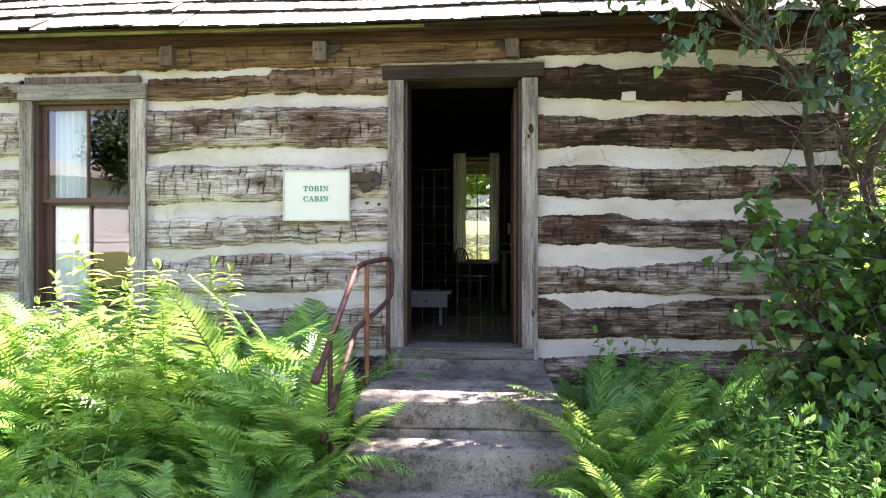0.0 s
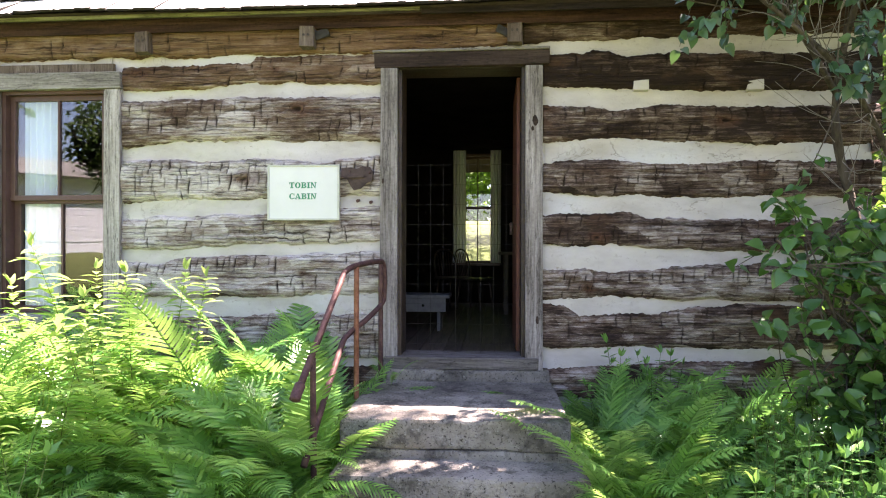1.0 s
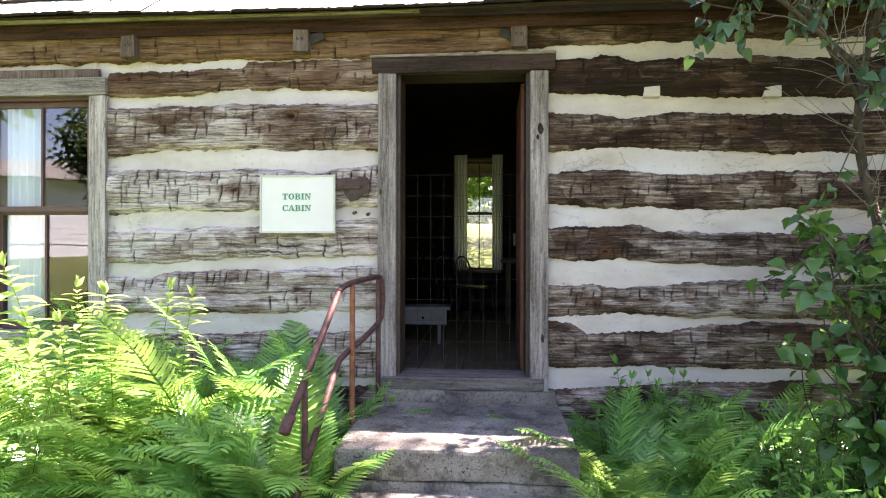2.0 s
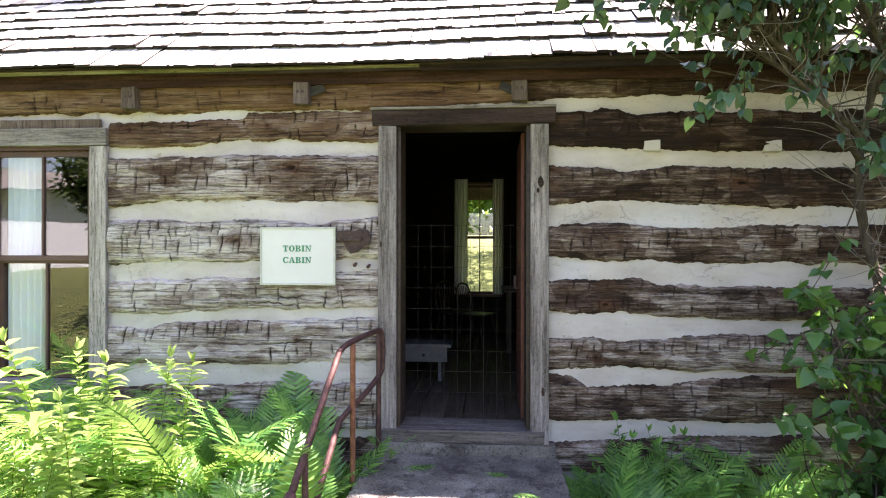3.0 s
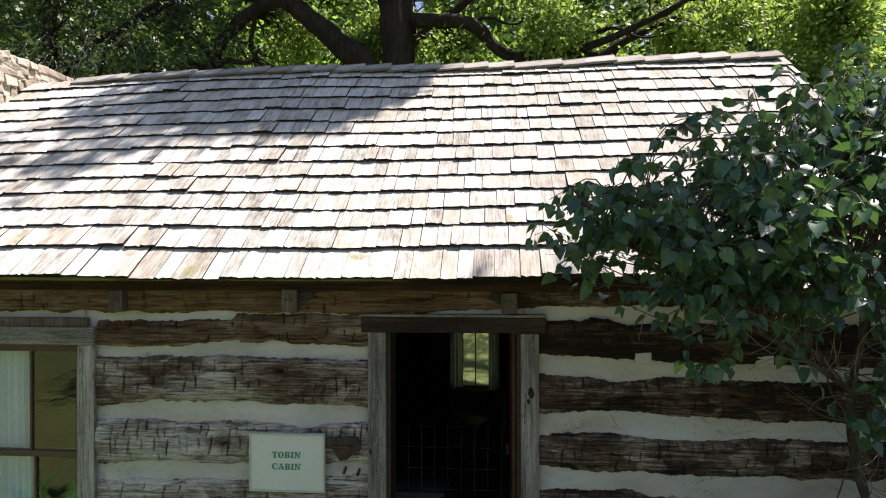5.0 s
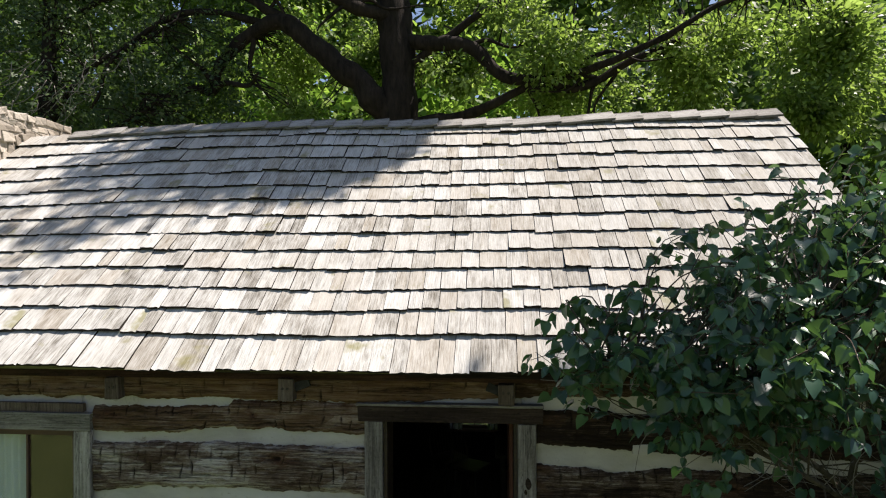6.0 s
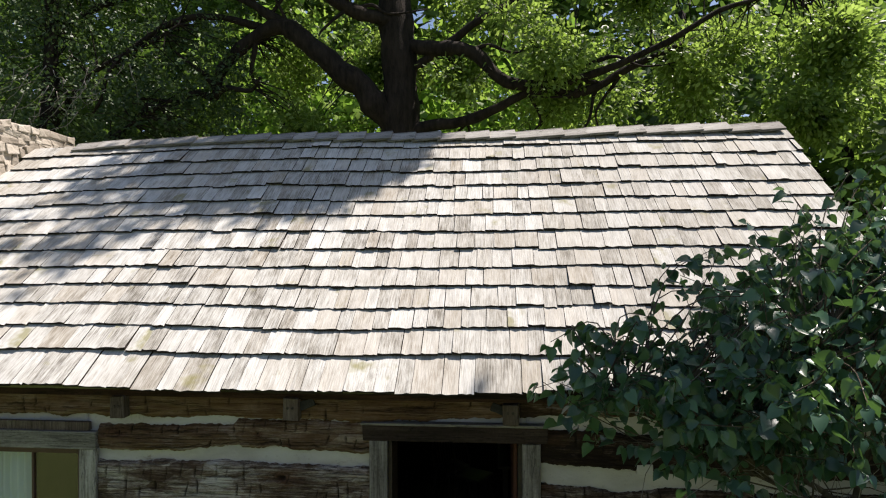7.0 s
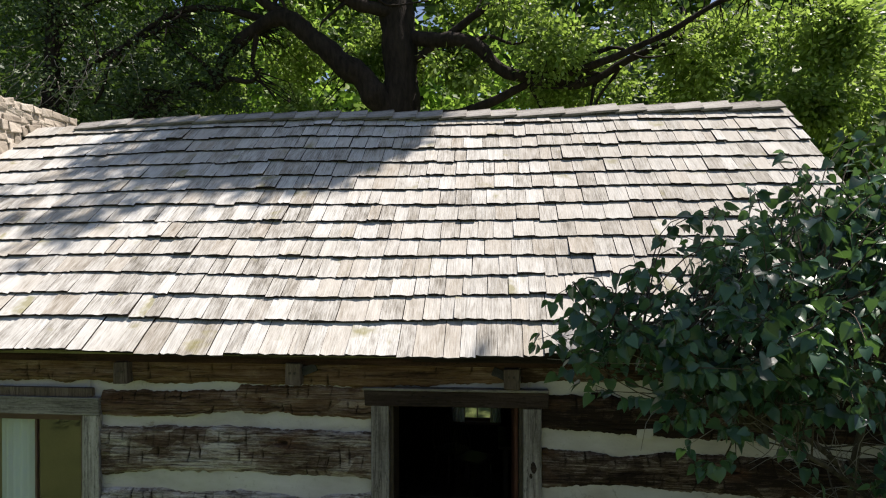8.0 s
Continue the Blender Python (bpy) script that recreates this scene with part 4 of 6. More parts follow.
def shake_mesh(seed):
    """One split shake, 0.15 wide and 0.36 long, thick at its butt (y = 0)."""
    rng = random.Random(seed)
    verts, faces = [], []
    nx, ny = 5, 3
    for layer in (0, 1):
        for j in range(ny):
            for i in range(nx):
                t = j / (ny - 1)
                thick = (0.0135 * (1 - t) + 0.006 * t) if layer else 0.0
                warp = rng.uniform(-0.0022, 0.0022) if layer else 0
                x = (i / (nx - 1) - 0.5) * 0.15
                verts.append((x, t * 0.36 + (rng.uniform(-0.006, 0.006) if j == 0 and layer else 0), thick + warp))
    n = nx * ny
    for j in range(ny - 1):
        for i in range(nx - 1):
            a = n + j * nx + i
            faces.append((a, a + 1, a + nx + 1, a + nx))
    for i in range(nx - 1):
        faces.append((i, i + 1, n + i + 1, n + i))
    for j in range(ny - 1):
        a = j * nx
        faces.append((a + nx, a, n + a, n + a + nx))
        b = j * nx + nx - 1
        faces.append((b, b + nx, n + b + nx, n + b))
    return verts, faces


def build_roof():
    roof = thing("roof", "steep roof of sun-bleached split wooden shakes", "roof", kind="structure")
    xs = np.linspace(ROOF_X0 + 0.03, ROOF_X1 - 0.03, 30)
    for side, name, low in ((1, "deck", 0.02), (-1, "rear_deck", -0.62)):
        verts, faces = [], []
        for x in xs:
            for s, l in ((low, -0.006), (RUN + 0.01, -0.006), (RUN + 0.01, -0.05), (low, -0.05)):
                verts.append(roof_point(float(x), s, l, side))
        for i in range(len(xs) - 1):
            for k in range(4):
                a, b = i * 4 + k, i * 4 + (k + 1) % 4
                faces.append((a, b, b + 4, a + 4))
        faces += [(0, 1, 2, 3), tuple((len(xs) - 1) * 4 + k for k in (3, 2, 1, 0))]
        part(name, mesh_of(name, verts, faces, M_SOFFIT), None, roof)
    shapes = [shake_mesh(s) for s in range(7)]
    plain = 8     # faces of the upper side; the rest are edges, coloured dark as if shaded

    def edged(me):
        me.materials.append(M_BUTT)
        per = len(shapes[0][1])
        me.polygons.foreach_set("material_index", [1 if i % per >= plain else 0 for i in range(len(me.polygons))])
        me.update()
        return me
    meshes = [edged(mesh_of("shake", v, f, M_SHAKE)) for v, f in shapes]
    rng = random.Random(21)
    courses, single = 14, 6
    gap = RUN / courses
    rise = [0.0, 1.20, 2.22, 3.16, 4.10, 5.03, 6.02, 7.02, 8.0, 8.95, 9.95, 11.0, 12.0, 13.0]     # butts of the courses, in gaps up the slope
    rest, back = [], []
    for side in (1, -1):
        for c in range(courses) if side > 0 else range(-3, courses):
            x = ROOF_X0 - rng.uniform(0, 0.1)
            while x < ROOF_X1 - 0.02:
                w = rng.choice((rng.uniform(0.085, 0.12), rng.uniform(0.12, 0.17), rng.uniform(0.14, 0.205)))
                if x + w > ROOF_X1:
                    w = ROOF_X1 - x + rng.uniform(0, 0.02)
                if x + w / 2 > ROOF_X0 - 0.04:
                    s0 = (rise[c] if c >= 0 else c) * gap + rng.uniform(-0.004, 0.004) - (0.03 if c == 0 else 0)
                    s0 += rng.uniform(-0.022, 0.012) if rng.random() < 0.16 else 0.0
                    s0 += (vnoise(x * 1.1, c * 3.7, 40).item() - 0.5) * 0.034
                    a = roof_point(x + w / 2, s0, 0.023 + rng.uniform(-0.003, 0.005) + (rng.uniform(0.0, 0.014) if rng.random() < 0.15 else 0.0), side)
                    b = roof_point(x + w / 2, s0 + 0.36, 0.004, side)
                    fwd = (b - a).normalized()
                    right = Vector((1, 0, 0)) * side
                    right = (right - fwd * right.dot(fwd) + fwd * rng.uniform(-0.012, 0.012)).normalized()
                    up = right.cross(fwd) + right * rng.uniform(-0.03, 0.03)
                    length = 1.0 if c < courses - 1 else 0.62
                    m = Matrix.Translation(a) @ Matrix((right, fwd, up)).transposed().to_4x4() @ Matrix.Diagonal(((w - 0.003 - (0.006 if rng.random() < 0.12 else 0.0)) / 0.15, length, rng.uniform(1.0, 1.4), 1))
                    k = rng.randrange(7)
                    if side > 0 and c < single:
                        ob = new("shake", meshes[k])
                        ob.parent = roof
                        ob.matrix_basis = m
                    else:
                        (rest if side > 0 else back).append(([m @ Vector(v) for v in shapes[k][0]], shapes[k][1]))
                x += w
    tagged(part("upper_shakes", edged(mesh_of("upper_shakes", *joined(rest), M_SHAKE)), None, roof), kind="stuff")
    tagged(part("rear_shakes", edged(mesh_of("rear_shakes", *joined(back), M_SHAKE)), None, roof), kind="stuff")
    # ridge boards, lapped from one end
    x = ROOF_X0 + 0.5
    while x < ROOF_X1 - 0.05:
        w = rng.uniform(0.24, 0.30)
        z = RIDGE_Z + roof_sag(x)
        bm = bmesh.new()
        box(bm, -0.02, -0.165, -0.011, w, 0.0, 0.011, 0.003, 0.003, rng)
        ob = part("ridge_board", bm, M_RIDGE, roof)
        ob.matrix_basis = pose(x, RIDGE_Y, z + 0.047 + rng.uniform(-0.006, 0.010), math.degrees(SLOPE) - 6, -4.0, rng.uniform(-1.2, 1.2))
        bm = bmesh.new()
        box(bm, -0.02, 0.0, -0.011, w, 0.165, 0.011, 0.003, 0.003, rng)
        ob = part("ridge_board", bm, M_RIDGE, roof)
        ob.matrix_basis = pose(x, RIDGE_Y, z + 0.045, -math.degrees(SLOPE) + 6, -3.5, 0)
        x += w - 0.015
    # eave boards
    part("fascia", boxed(ROOF_X0 + 0.02, -0.178, 3.074, -0.26, -0.158, 3.098, 0.004), M_MOSSY, roof, "mossy grey-green board under the shakes")
    part("eave_board", boxed(ROOF_X0 + 0.03, -0.078, 3.006, ROOF_X1 - 0.06, -0.052, 3.096, 0.004, 0.003, rng), M_EAVE, roof, "red-brown board darkened for the shade under the eave")
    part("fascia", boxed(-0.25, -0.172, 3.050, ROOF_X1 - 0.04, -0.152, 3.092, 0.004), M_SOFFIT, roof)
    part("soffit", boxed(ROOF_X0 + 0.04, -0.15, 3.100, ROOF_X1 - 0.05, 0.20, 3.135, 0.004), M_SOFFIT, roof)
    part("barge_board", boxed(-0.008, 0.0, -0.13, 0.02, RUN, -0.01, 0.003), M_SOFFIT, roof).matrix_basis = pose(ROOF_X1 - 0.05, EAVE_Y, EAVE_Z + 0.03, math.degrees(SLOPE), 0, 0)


def build_chimney():
    ch = thing("chimney", "broad tan field stone chimney at the gable end", "chimney")
    x0, x1, y0, y1, top = -6.2, -4.66, 1.55, 2.9, 5.30
    part("core", boxed(x0 + 0.02, y0 + 0.012, -0.1, x1 - 0.012, y1 - 0.02, top - 0.02, 0.01), M_TANSTONE, ch)
    rng = random.Random(17)
    z = 3.9
    while z < top - 0.02:
        h = min(rng.uniform(0.06, 0.15), top - z)
        for face in ("front", "side"):
            a, b = (x0, x1) if face == "front" else (y0 + 0.08, y1)
            p = a
            while p < b - 0.03:
                w = min(rng.uniform(0.07, 0.26), b - p)
                d = rng.uniform(0.0, 0.022)
                up, tilt = rng.uniform(-0.025, 0.025), rng.uniform(-11, 11)
                if face == "front":
                    bm = boxed(-w / 2 + 0.004, -d, -h / 2 + 0.004, w / 2 - 0.004, 0.12, h / 2 - 0.004, 0.012, 0.016, rng)
                    m = pose(p + w / 2, y0, min(z + h / 2 + up, top - h / 2 - 0.01), 0, tilt, 0)
                else:
                    bm = boxed(-0.12, -w / 2 + 0.004, -h / 2 + 0.004, d, w / 2 - 0.004, h / 2 - 0.004, 0.012, 0.016, rng)
                    m = pose(x1, p + w / 2, min(z + h / 2 + up, top - h / 2 - 0.01), tilt, 0, 0)
                part("stone", bm, M_TANSTONE, ch).matrix_basis = m
                p += w
        z += h
    cap = boxed(x0 + 0.02, y0 + 0.02, top - 0.06, x1 - 0.02, y1 - 0.02, top - 0.01, 0.015)
    part("cap", cap, M_TANSTONE, ch)


# ---- steps ----
def slab(x0, x1, y0, y1, z0, z1, seed):
    bm = boxed(x0, y0, z0, x1, y1, z1, 0.018)
    bmesh.ops.subdivide_edges(bm, edges=[e for e in bm.edges if e.calc_length() > 0.15], cuts=9, use_grid_fill=True)
    for v in bm.verts:
        p = v.co
        d = noise.noise(Vector((p.x * 5, p.y * 5 + seed, p.z * 5))) * 0.010 + noise.noise(Vector((p.x * 17, p.y * 17 + seed, p.z * 17))) * 0.005
        v.co = p + Vector((d, d * 0.8, d * 0.6))
    return bm


def build_steps():
    st = thing("steps", "worn grey concrete steps with pitted risers", "steps", kind="structure")
    part("landing", slab(-0.58, 0.62, -1.01, -0.02, 0.455, 0.61, 1), M_CONCRETE, st)
    part("landing_base", slab(-0.585, 0.63, -1.014, -0.02, 0.34, 0.452, 7), M_CONCRETE, st)
    part("step", slab(-0.57, 0.68, -1.27, -0.05, 0.14, 0.408, 2), M_CONCRETE, st)
    part("step", slab(-0.62, 0.74, -1.58, -0.05, -0.06, 0.205, 3), M_CONCRETE, st)
    part("path_slab", slab(-0.65, 0.80, -2.6, -1.60, -0.12, 0.02, 4), M_CONCRETE, st)
    part("sill_stone", slab(-0.50, 0.60, -0.075, 0.06, 0.60, 0.684, 6), M_CONCRETE, st, "cracked dark stone under the threshold")


build_front_wall()
build_other_walls()
build_floor()
build_foundation()
build_door()
build_windows()
build_roof()
build_chimney()
build_steps()

# ---- things on the front of the house ----
LETTER_WIDTH = {"T": 0.92, "O": 1.0, "B": 0.94, "I": 0.52, "N": 1.06, "C": 0.94, "A": 1.06}


def letter_mesh(c):
    """A slab-serif capital, one unit high, as thin solid strokes (x across, y up)."""
    w = LETTER_WIDTH[c]
    bar = 0.13
    strokes = []

    def rect(x0, y0, x1, y1):
        strokes.append([(x0, y0), (x1, y0), (x1, y1), (x0, y1)])

    def arc(cx, cy, rx, ry, a0, a1, wx, wy):
        """A bow of varying thickness: wx at its sides, wy at top and bottom."""
        n = 10
        for i in range(n):
            quad = []
            for q, inner in ((i, 0), (i + 1, 0), (i + 1, 1), (i, 1)):
                a = radians(a0 + (a1 - a0) * q / n)
                quad.append((cx + (rx - inner * wx) * math.cos(a), cy + (ry - inner * wy) * math.sin(a)))
            strokes.append(quad)
    if c == "T":
        rect(0.0, 1 - bar, w, 1)
        rect(0.0, 0.68, 0.12, 1 - bar)
        rect(w - 0.12, 0.68, w, 1 - bar)
        rect(w / 2 - 0.14, bar, w / 2 + 0.14, 1 - bar)
        rect(w / 2 - 0.28, 0, w / 2 + 0.28, bar)
    elif c == "O":
        arc(w / 2, 0.5, w / 2, 0.52, 0, 360, 0.29, 0.12)
    elif c == "C":
        arc(0.5, 0.5, 0.5, 0.52, 50, 310, 0.29, 0.12)
        rect(w - 0.13, 0.64, w, 0.98)
        rect(w - 0.16, 0.10, w, 0.28)
    elif c == "B":
        rect(0.0, 0, 0.50, bar)
        rect(0.0, 1 - bar, 0.50, 1)
        rect(0.10, bar, 0.37, 1 - bar)
        rect(0.37, 0.455, 0.52, 0.555)
        arc(0.50, 0.755, 0.37, 0.245, -90, 90, 0.25, bar)
        arc(0.50, 0.265, 0.43, 0.265, -90, 90, 0.27, bar)
    elif c == "I":
        rect(0.0, 0, w, bar)
        rect(0.0, 1 - bar, w, 1)
        rect(w / 2 - 0.14, bar, w / 2 + 0.14, 1 - bar)
    elif c == "N":
        rect(0.0, 0, 0.36, bar)
        rect(0.12, bar, 0.24, 1 - bar)
        strokes.append([(0.0, 1), (0.0, 1 - bar), (0.14, 1 - bar), (0.74, 0), (0.92, 0), (0.36, 1)])
        rect(0.80, 0.22, 0.92, 1 - bar)
        rect(0.68, 1 - bar, w, 1)
    else:
        strokes.append([(0.08, bar), (0.20, bar), (0.52, 0.86), (0.44, 1.0)])
        strokes.append([(0.44, 1.0), (0.52, 0.74), (0.68, bar), (0.98, bar), (0.62, 1.0)])
        rect(0.26, 0.27, 0.66, 0.38)
        rect(0.0, 0, 0.36, bar)
        rect(0.60, 0, w, bar)
    verts, faces = [], []
    for i, ring in enumerate(strokes):
        lift = 0.0012 + 0.00004 * i
        k, m = len(verts), len(ring)
        verts += [(x, y, 0.0) for x, y in ring] + [(x, y, lift) for x, y in ring]
        faces.append(tuple(range(k + m, k + 2 * m)))
        for j in range(m):
            a, b = k + j, k + (j + 1) % m
            faces.append((a, b, b + m, a + m))
    return mesh_of("letter", verts, faces)


def build_sign():
    sg = thing("sign", "white rectangular sign with green capital letters", "sign")
    part("board", boxed(-1.326, -0.058, 1.697, -0.830, -0.040, 2.070, 0.004), M_SIGN, sg)
    bm = bmesh.new()
    for a in ((-1.330, 1.693, -1.318, 2.074), (-0.838, 1.693, -0.826, 2.074), (-1.318, 1.693, -0.838, 1.705), (-1.318, 2.062, -0.838, 2.074)):
        box(bm, a[0], -0.064, a[1], a[2], -0.034, a[3], 0.002)
    part("rim", bm, M_SIGNEDGE, sg, "thin greenish grey rim")
    for text, z in (("TOBIN", 1.914), ("CABIN", 1.838)):
        wide = [LETTER_WIDTH[c] for c in text]
        k = 0.192 / (sum(wide) + 0.10 * (len(text) - 1))
        u = -0.096
        for c, w in zip(text, wide):
            me = letter_mesh(c)
            ob = part("letter", me, M_GREEN, sg, "green painted capital letter")
            ob.matrix_basis = pose(-1.081 + u, -0.0584, z, 90, 0, 0) @ Matrix.Diagonal((k, 0.040, 1, 1))
            u += (w + 0.10) * k


def build_ironwork():
    # plate-shaped iron catch on the third log
    rng = random.Random(3)
    hk = thing("iron_plate", "dark rusted iron catch plate nailed to the log", "ironwork")
    bm = bmesh.new()
    ring = [(-0.115, 0.055), (-0.045, 0.06), (-0.01, 0.05), (0.03, 0.068), (0.085, 0.062), (0.105, 0.03), (0.10, -0.03), (0.06, -0.045), (0.02, -0.085), (-0.03, -0.095), (-0.055, -0.06), (-0.075, -0.02), (-0.115, 0.0)]
    a = [bm.verts.new((-0.70 + x, -0.046, 1.995 + z)) for x, z in ring]
    b = [bm.verts.new((-0.70 + x, -0.034, 1.995 + z)) for x, z in ring]
    bm.faces.new(a)
    bm.faces.new(b[::-1])
    for i in range(len(ring)):
        j = (i + 1) % len(ring)
        bm.faces.new((a[j], a[i], b[i], b[j]))
    part("plate", bm, M_IRON, hk)
    part("bar", boxed(-0.772, -0.062, 1.982, -0.655, -0.046, 2.002, 0.004), M_IRON, hk)
    for x, z in ((-0.756, 2.03), (-0.62, 2.02)):
        part("nail", mesh_of("nail", *tube([(x, -0.04, z), (x, -0.054, z)], 0.008, 8), M_RUST), None, hk)
    # blocks on the top plate
    for x0, x1, z0, z1, plate in ((-2.269, -2.173, 2.863, 3.008, 0), (-1.095, -0.995, 2.873, 3.014, 1), (0.317, 0.417, 2.869, 3.000, -1)):
        blk = thing("wooden_block", "small grey wooden block pegged to the top plate", "block", "blocks under the eave")
        part("block", boxed(x0, -0.105, z0, x1, -0.03, z1, 0.006, 0.004, rng), M_BLOCK, blk)
        for dx in (0.3, 0.62):
            part("peg", mesh_of("peg", *tube([(x0 + dx * (x1 - x0), -0.10, z0 + 0.08), (x0 + dx * (x1 - x0), -0.110, z0 + 0.08)], 0.009, 8), M_DARKWOOD), None, blk)
        if plate:
            bm = boxed(-0.05, -0.004, -0.02, 0.05, 0.004, 0.035, 0.002, 0.006, rng)
            ob = part("metal_tab", bm, M_WIRE, blk, "bent grey metal tab")
            ob.matrix_basis = pose((x1 + 0.045) if plate > 0 else (x0 - 0.03), -0.062, (z0 + z1) / 2 + 0.02, 0, -22 * plate, 8)


def build_handrail():
    hr = thing("handrail", "rusty red-brown bent pipe handrail beside the steps", "handrail")
    def pipe(name, pts, r=0.0165, label="", steps=6):
        part("post" if name == "near_post" else name, mesh_of(name, *tube(bent(pts, steps), r, 10), M_ORANGE if name == "near_post" else M_RUST, True), None, hr, label)
    pipe("top_rail", [(-0.675, -1.37, 0.86), (-0.665, -0.68, 1.29), (-0.655, -0.58, 1.36), (-0.61, -0.48, 1.395), (-0.53, -0.17, 1.415), (-0.515, -0.11, 1.40), (-0.508, -0.09, 1.345), (-0.508, -0.09, 1.2),
                     (-0.52, -0.12, 1.13), (-0.575, -0.34, 1.05), (-0.64, -0.55, 0.985), (-0.665, -0.68, 0.90), (-0.675, -1.32, 0.46)], 0.0175)
    pipe("post", [(-0.525, -0.125, 0.60), (-0.525, -0.125, 1.0), (-0.525, -0.127, 1.405)], 0.016)
    pipe("near_post", [(-0.605, -0.50, 0.40), (-0.607, -0.495, 0.9), (-0.608, -0.49, 1.385)], 0.016, "orange-brown rusted post")
    pipe("post", [(-0.655, -1.22, 0.0), (-0.66, -1.21, 0.5), (-0.668, -1.20, 0.955)], 0.0155)
    pipe("end_flat", [(-0.682, -1.44, 0.80), (-0.680, -1.41, 0.83), (-0.675, -1.365, 0.863)], [0.012] + [0.026] * 11 + [0.018], "flattened rail end", 6)


# ---- inside the room ----
def chair(x, y, turn):
    ch = thing("chair", "dark wooden spindle-back chair", "chair", "chairs inside")
    part("seat", boxed(-0.21, -0.20, 0.43, 0.21, 0.20, 0.46, 0.012), M_DARKWOOD, ch)
    for sx in (-1, 1):
        for sy in (-1, 1):
            part("leg", mesh_of("leg", *tube([(sx * 0.16, sy * 0.15, 0.44), (sx * 0.20, sy * 0.19, 0.0)], [0.016, 0.012], 8), M_DARKWOOD, True), None, ch)
    hoop = [(-0.19, 0.17, 0.45), (-0.20, 0.21, 0.66), (-0.14, 0.24, 0.83), (0, 0.25, 0.88), (0.14, 0.24, 0.83), (0.20, 0.21, 0.66), (0.19, 0.17, 0.45)]
    part("back_hoop", mesh_of("back_hoop", *tube(bent(hoop, 5), 0.013, 8), M_DARKWOOD, True), None, ch)
    for k in range(6):
        u = -0.125 + k * 0.05
        part("spindle", mesh_of("spindle", *tube([(u * 0.9, 0.175, 0.45), (u, 0.242, 0.85 - abs(u) * 0.35)], 0.006, 6), M_DARKWOOD), None, ch)
    ch.matrix_world = pose(x, y, FLOOR_Z, 0, 0, turn) @ Matrix.Diagonal((0.9, 0.9, 0.88, 1))


def build_inside():
    b = thing("bench", "low pale painted bench on the floor", "bench")
    part("top", boxed(-0.98, 1.55, 1.035, -0.178, 1.86, 1.065, 0.005), M_BENCH, b)
    part("apron", boxed(-0.95, 1.556, 0.905, -0.215, 1.580, 1.034, 0.003), M_BENCH, b)
    for x in (-0.62, -0.43):
        part("knot_hole", mesh_of("knot_hole", *tube([(x, 1.5545, 0.965), (x, 1.56, 0.965)], 0.014, 8), M_BUTT), None, b)
    for x in (-0.90, -0.30):
        part("leg", boxed(x, 1.60, FLOOR_Z, x + 0.03, 1.82, 1.034, 0.003), M_BENCH, b)
    t = thing("table", "dark old wooden table", "table")
    part("tabletop", boxed(0.30, 3.1, 1.43, 1.5, 3.9, 1.465, 0.006), M_DARKWOOD, t)
    for x in (0.36, 1.40):
        for y in (3.16, 3.80):
            part("leg", boxed(x, y, FLOOR_Z, x + 0.055, y + 0.055, 1.43, 0.004), M_DARKWOOD, t)
    chair(0.0, 3.75, 62)
    chair(-0.30, 4.05, 40)
    chair(1.2, 2.75, 170)


build_sign()
build_ironwork()
build_handrail()
build_inside()
# two added stubs in place of the rust stains beside the sign
for sx, sz in ((-0.705, 1.835), (-0.615, 1.825)):
    spike = thing("rust_stain_stub", "short rusty stub standing in for a rust stain", "spike", "spikes by the sign")
    part("shank", mesh_of("shank", *tube([(sx, 0.02, sz), (sx + 0.004, -0.05, sz - 0.01)], [0.009, 0.012], 8), M_RUST), None, spike)


# ---- plants ----
def frond_mesh(seed, length=0.95, pairs=46, broad=1.0):
    """A feathery fern frond from the origin, rising along z and arching to +y."""
    rng = random.Random(seed)
    verts, faces = [], []
    arch, twist = rng.uniform(0.7, 1.9), rng.uniform(-0.3, 0.3)
    spine, way = [], []
    p, n = Vector((0, 0, 0)), 15
    for i in range(n + 1):
        t = i / n
        a = 0.10 + arch * t ** 1.5
        d = Vector((math.sin(twist * t), math.sin(a), math.cos(a))).normalized()
        spine.append(p.copy())
        way.append(d)
        p = p + d * (length / n)
    v, f = tube([spine[i] for i in range(0, n + 1, 3)], [0.0042 * (1 - i / n) + 0.001 for i in range(0, n + 1, 3)], 3)
    verts += v
    faces += f
    for k in range(pairs):
        t = 0.10 + 0.89 * (k / pairs) ** 0.97
        i = min(int(t * n), n - 1)
        c = spine[i].lerp(spine[i + 1], t * n - i)
        d = way[i]
        up = Vector((0, -d.z, d.y)).normalized()
        ln = 0.106 * (0.75 + 0.25 * broad) * length * math.sin(math.pi * t ** 1.2) ** 0.75 * rng.uniform(0.9, 1.08) + 0.005
        for s in (-1, 1):
            out = (Vector((s, 0, 0)) * 0.9 + d * (0.30 + 0.35 * t) + up * rng.uniform(0.10, 0.34)).normalized()
            across = out.cross(up).normalized()
            w = 0.0060 * broad * length * rng.uniform(0.85, 1.15) * (0.5 + 0.5 * min(1.0, ln / (0.08 * length)))
            base = len(verts)
            K = 3
            for j in range(K + 1):
                q = j / K
                half = w * (0.72, 1.0, 0.72, 0.08)[j]
                mid = c + out * ln * q - up * ln * 0.34 * q * q + d * (0.20 * ln * q * q)
                verts.append(mid + across * half)
                verts.append(mid - across * half)
            for j in range(K):
                a = base + 2 * j
                faces.append((a, a + 1, a + 3, a + 2))
    return mesh_of("frond", verts, faces, M_FERN)


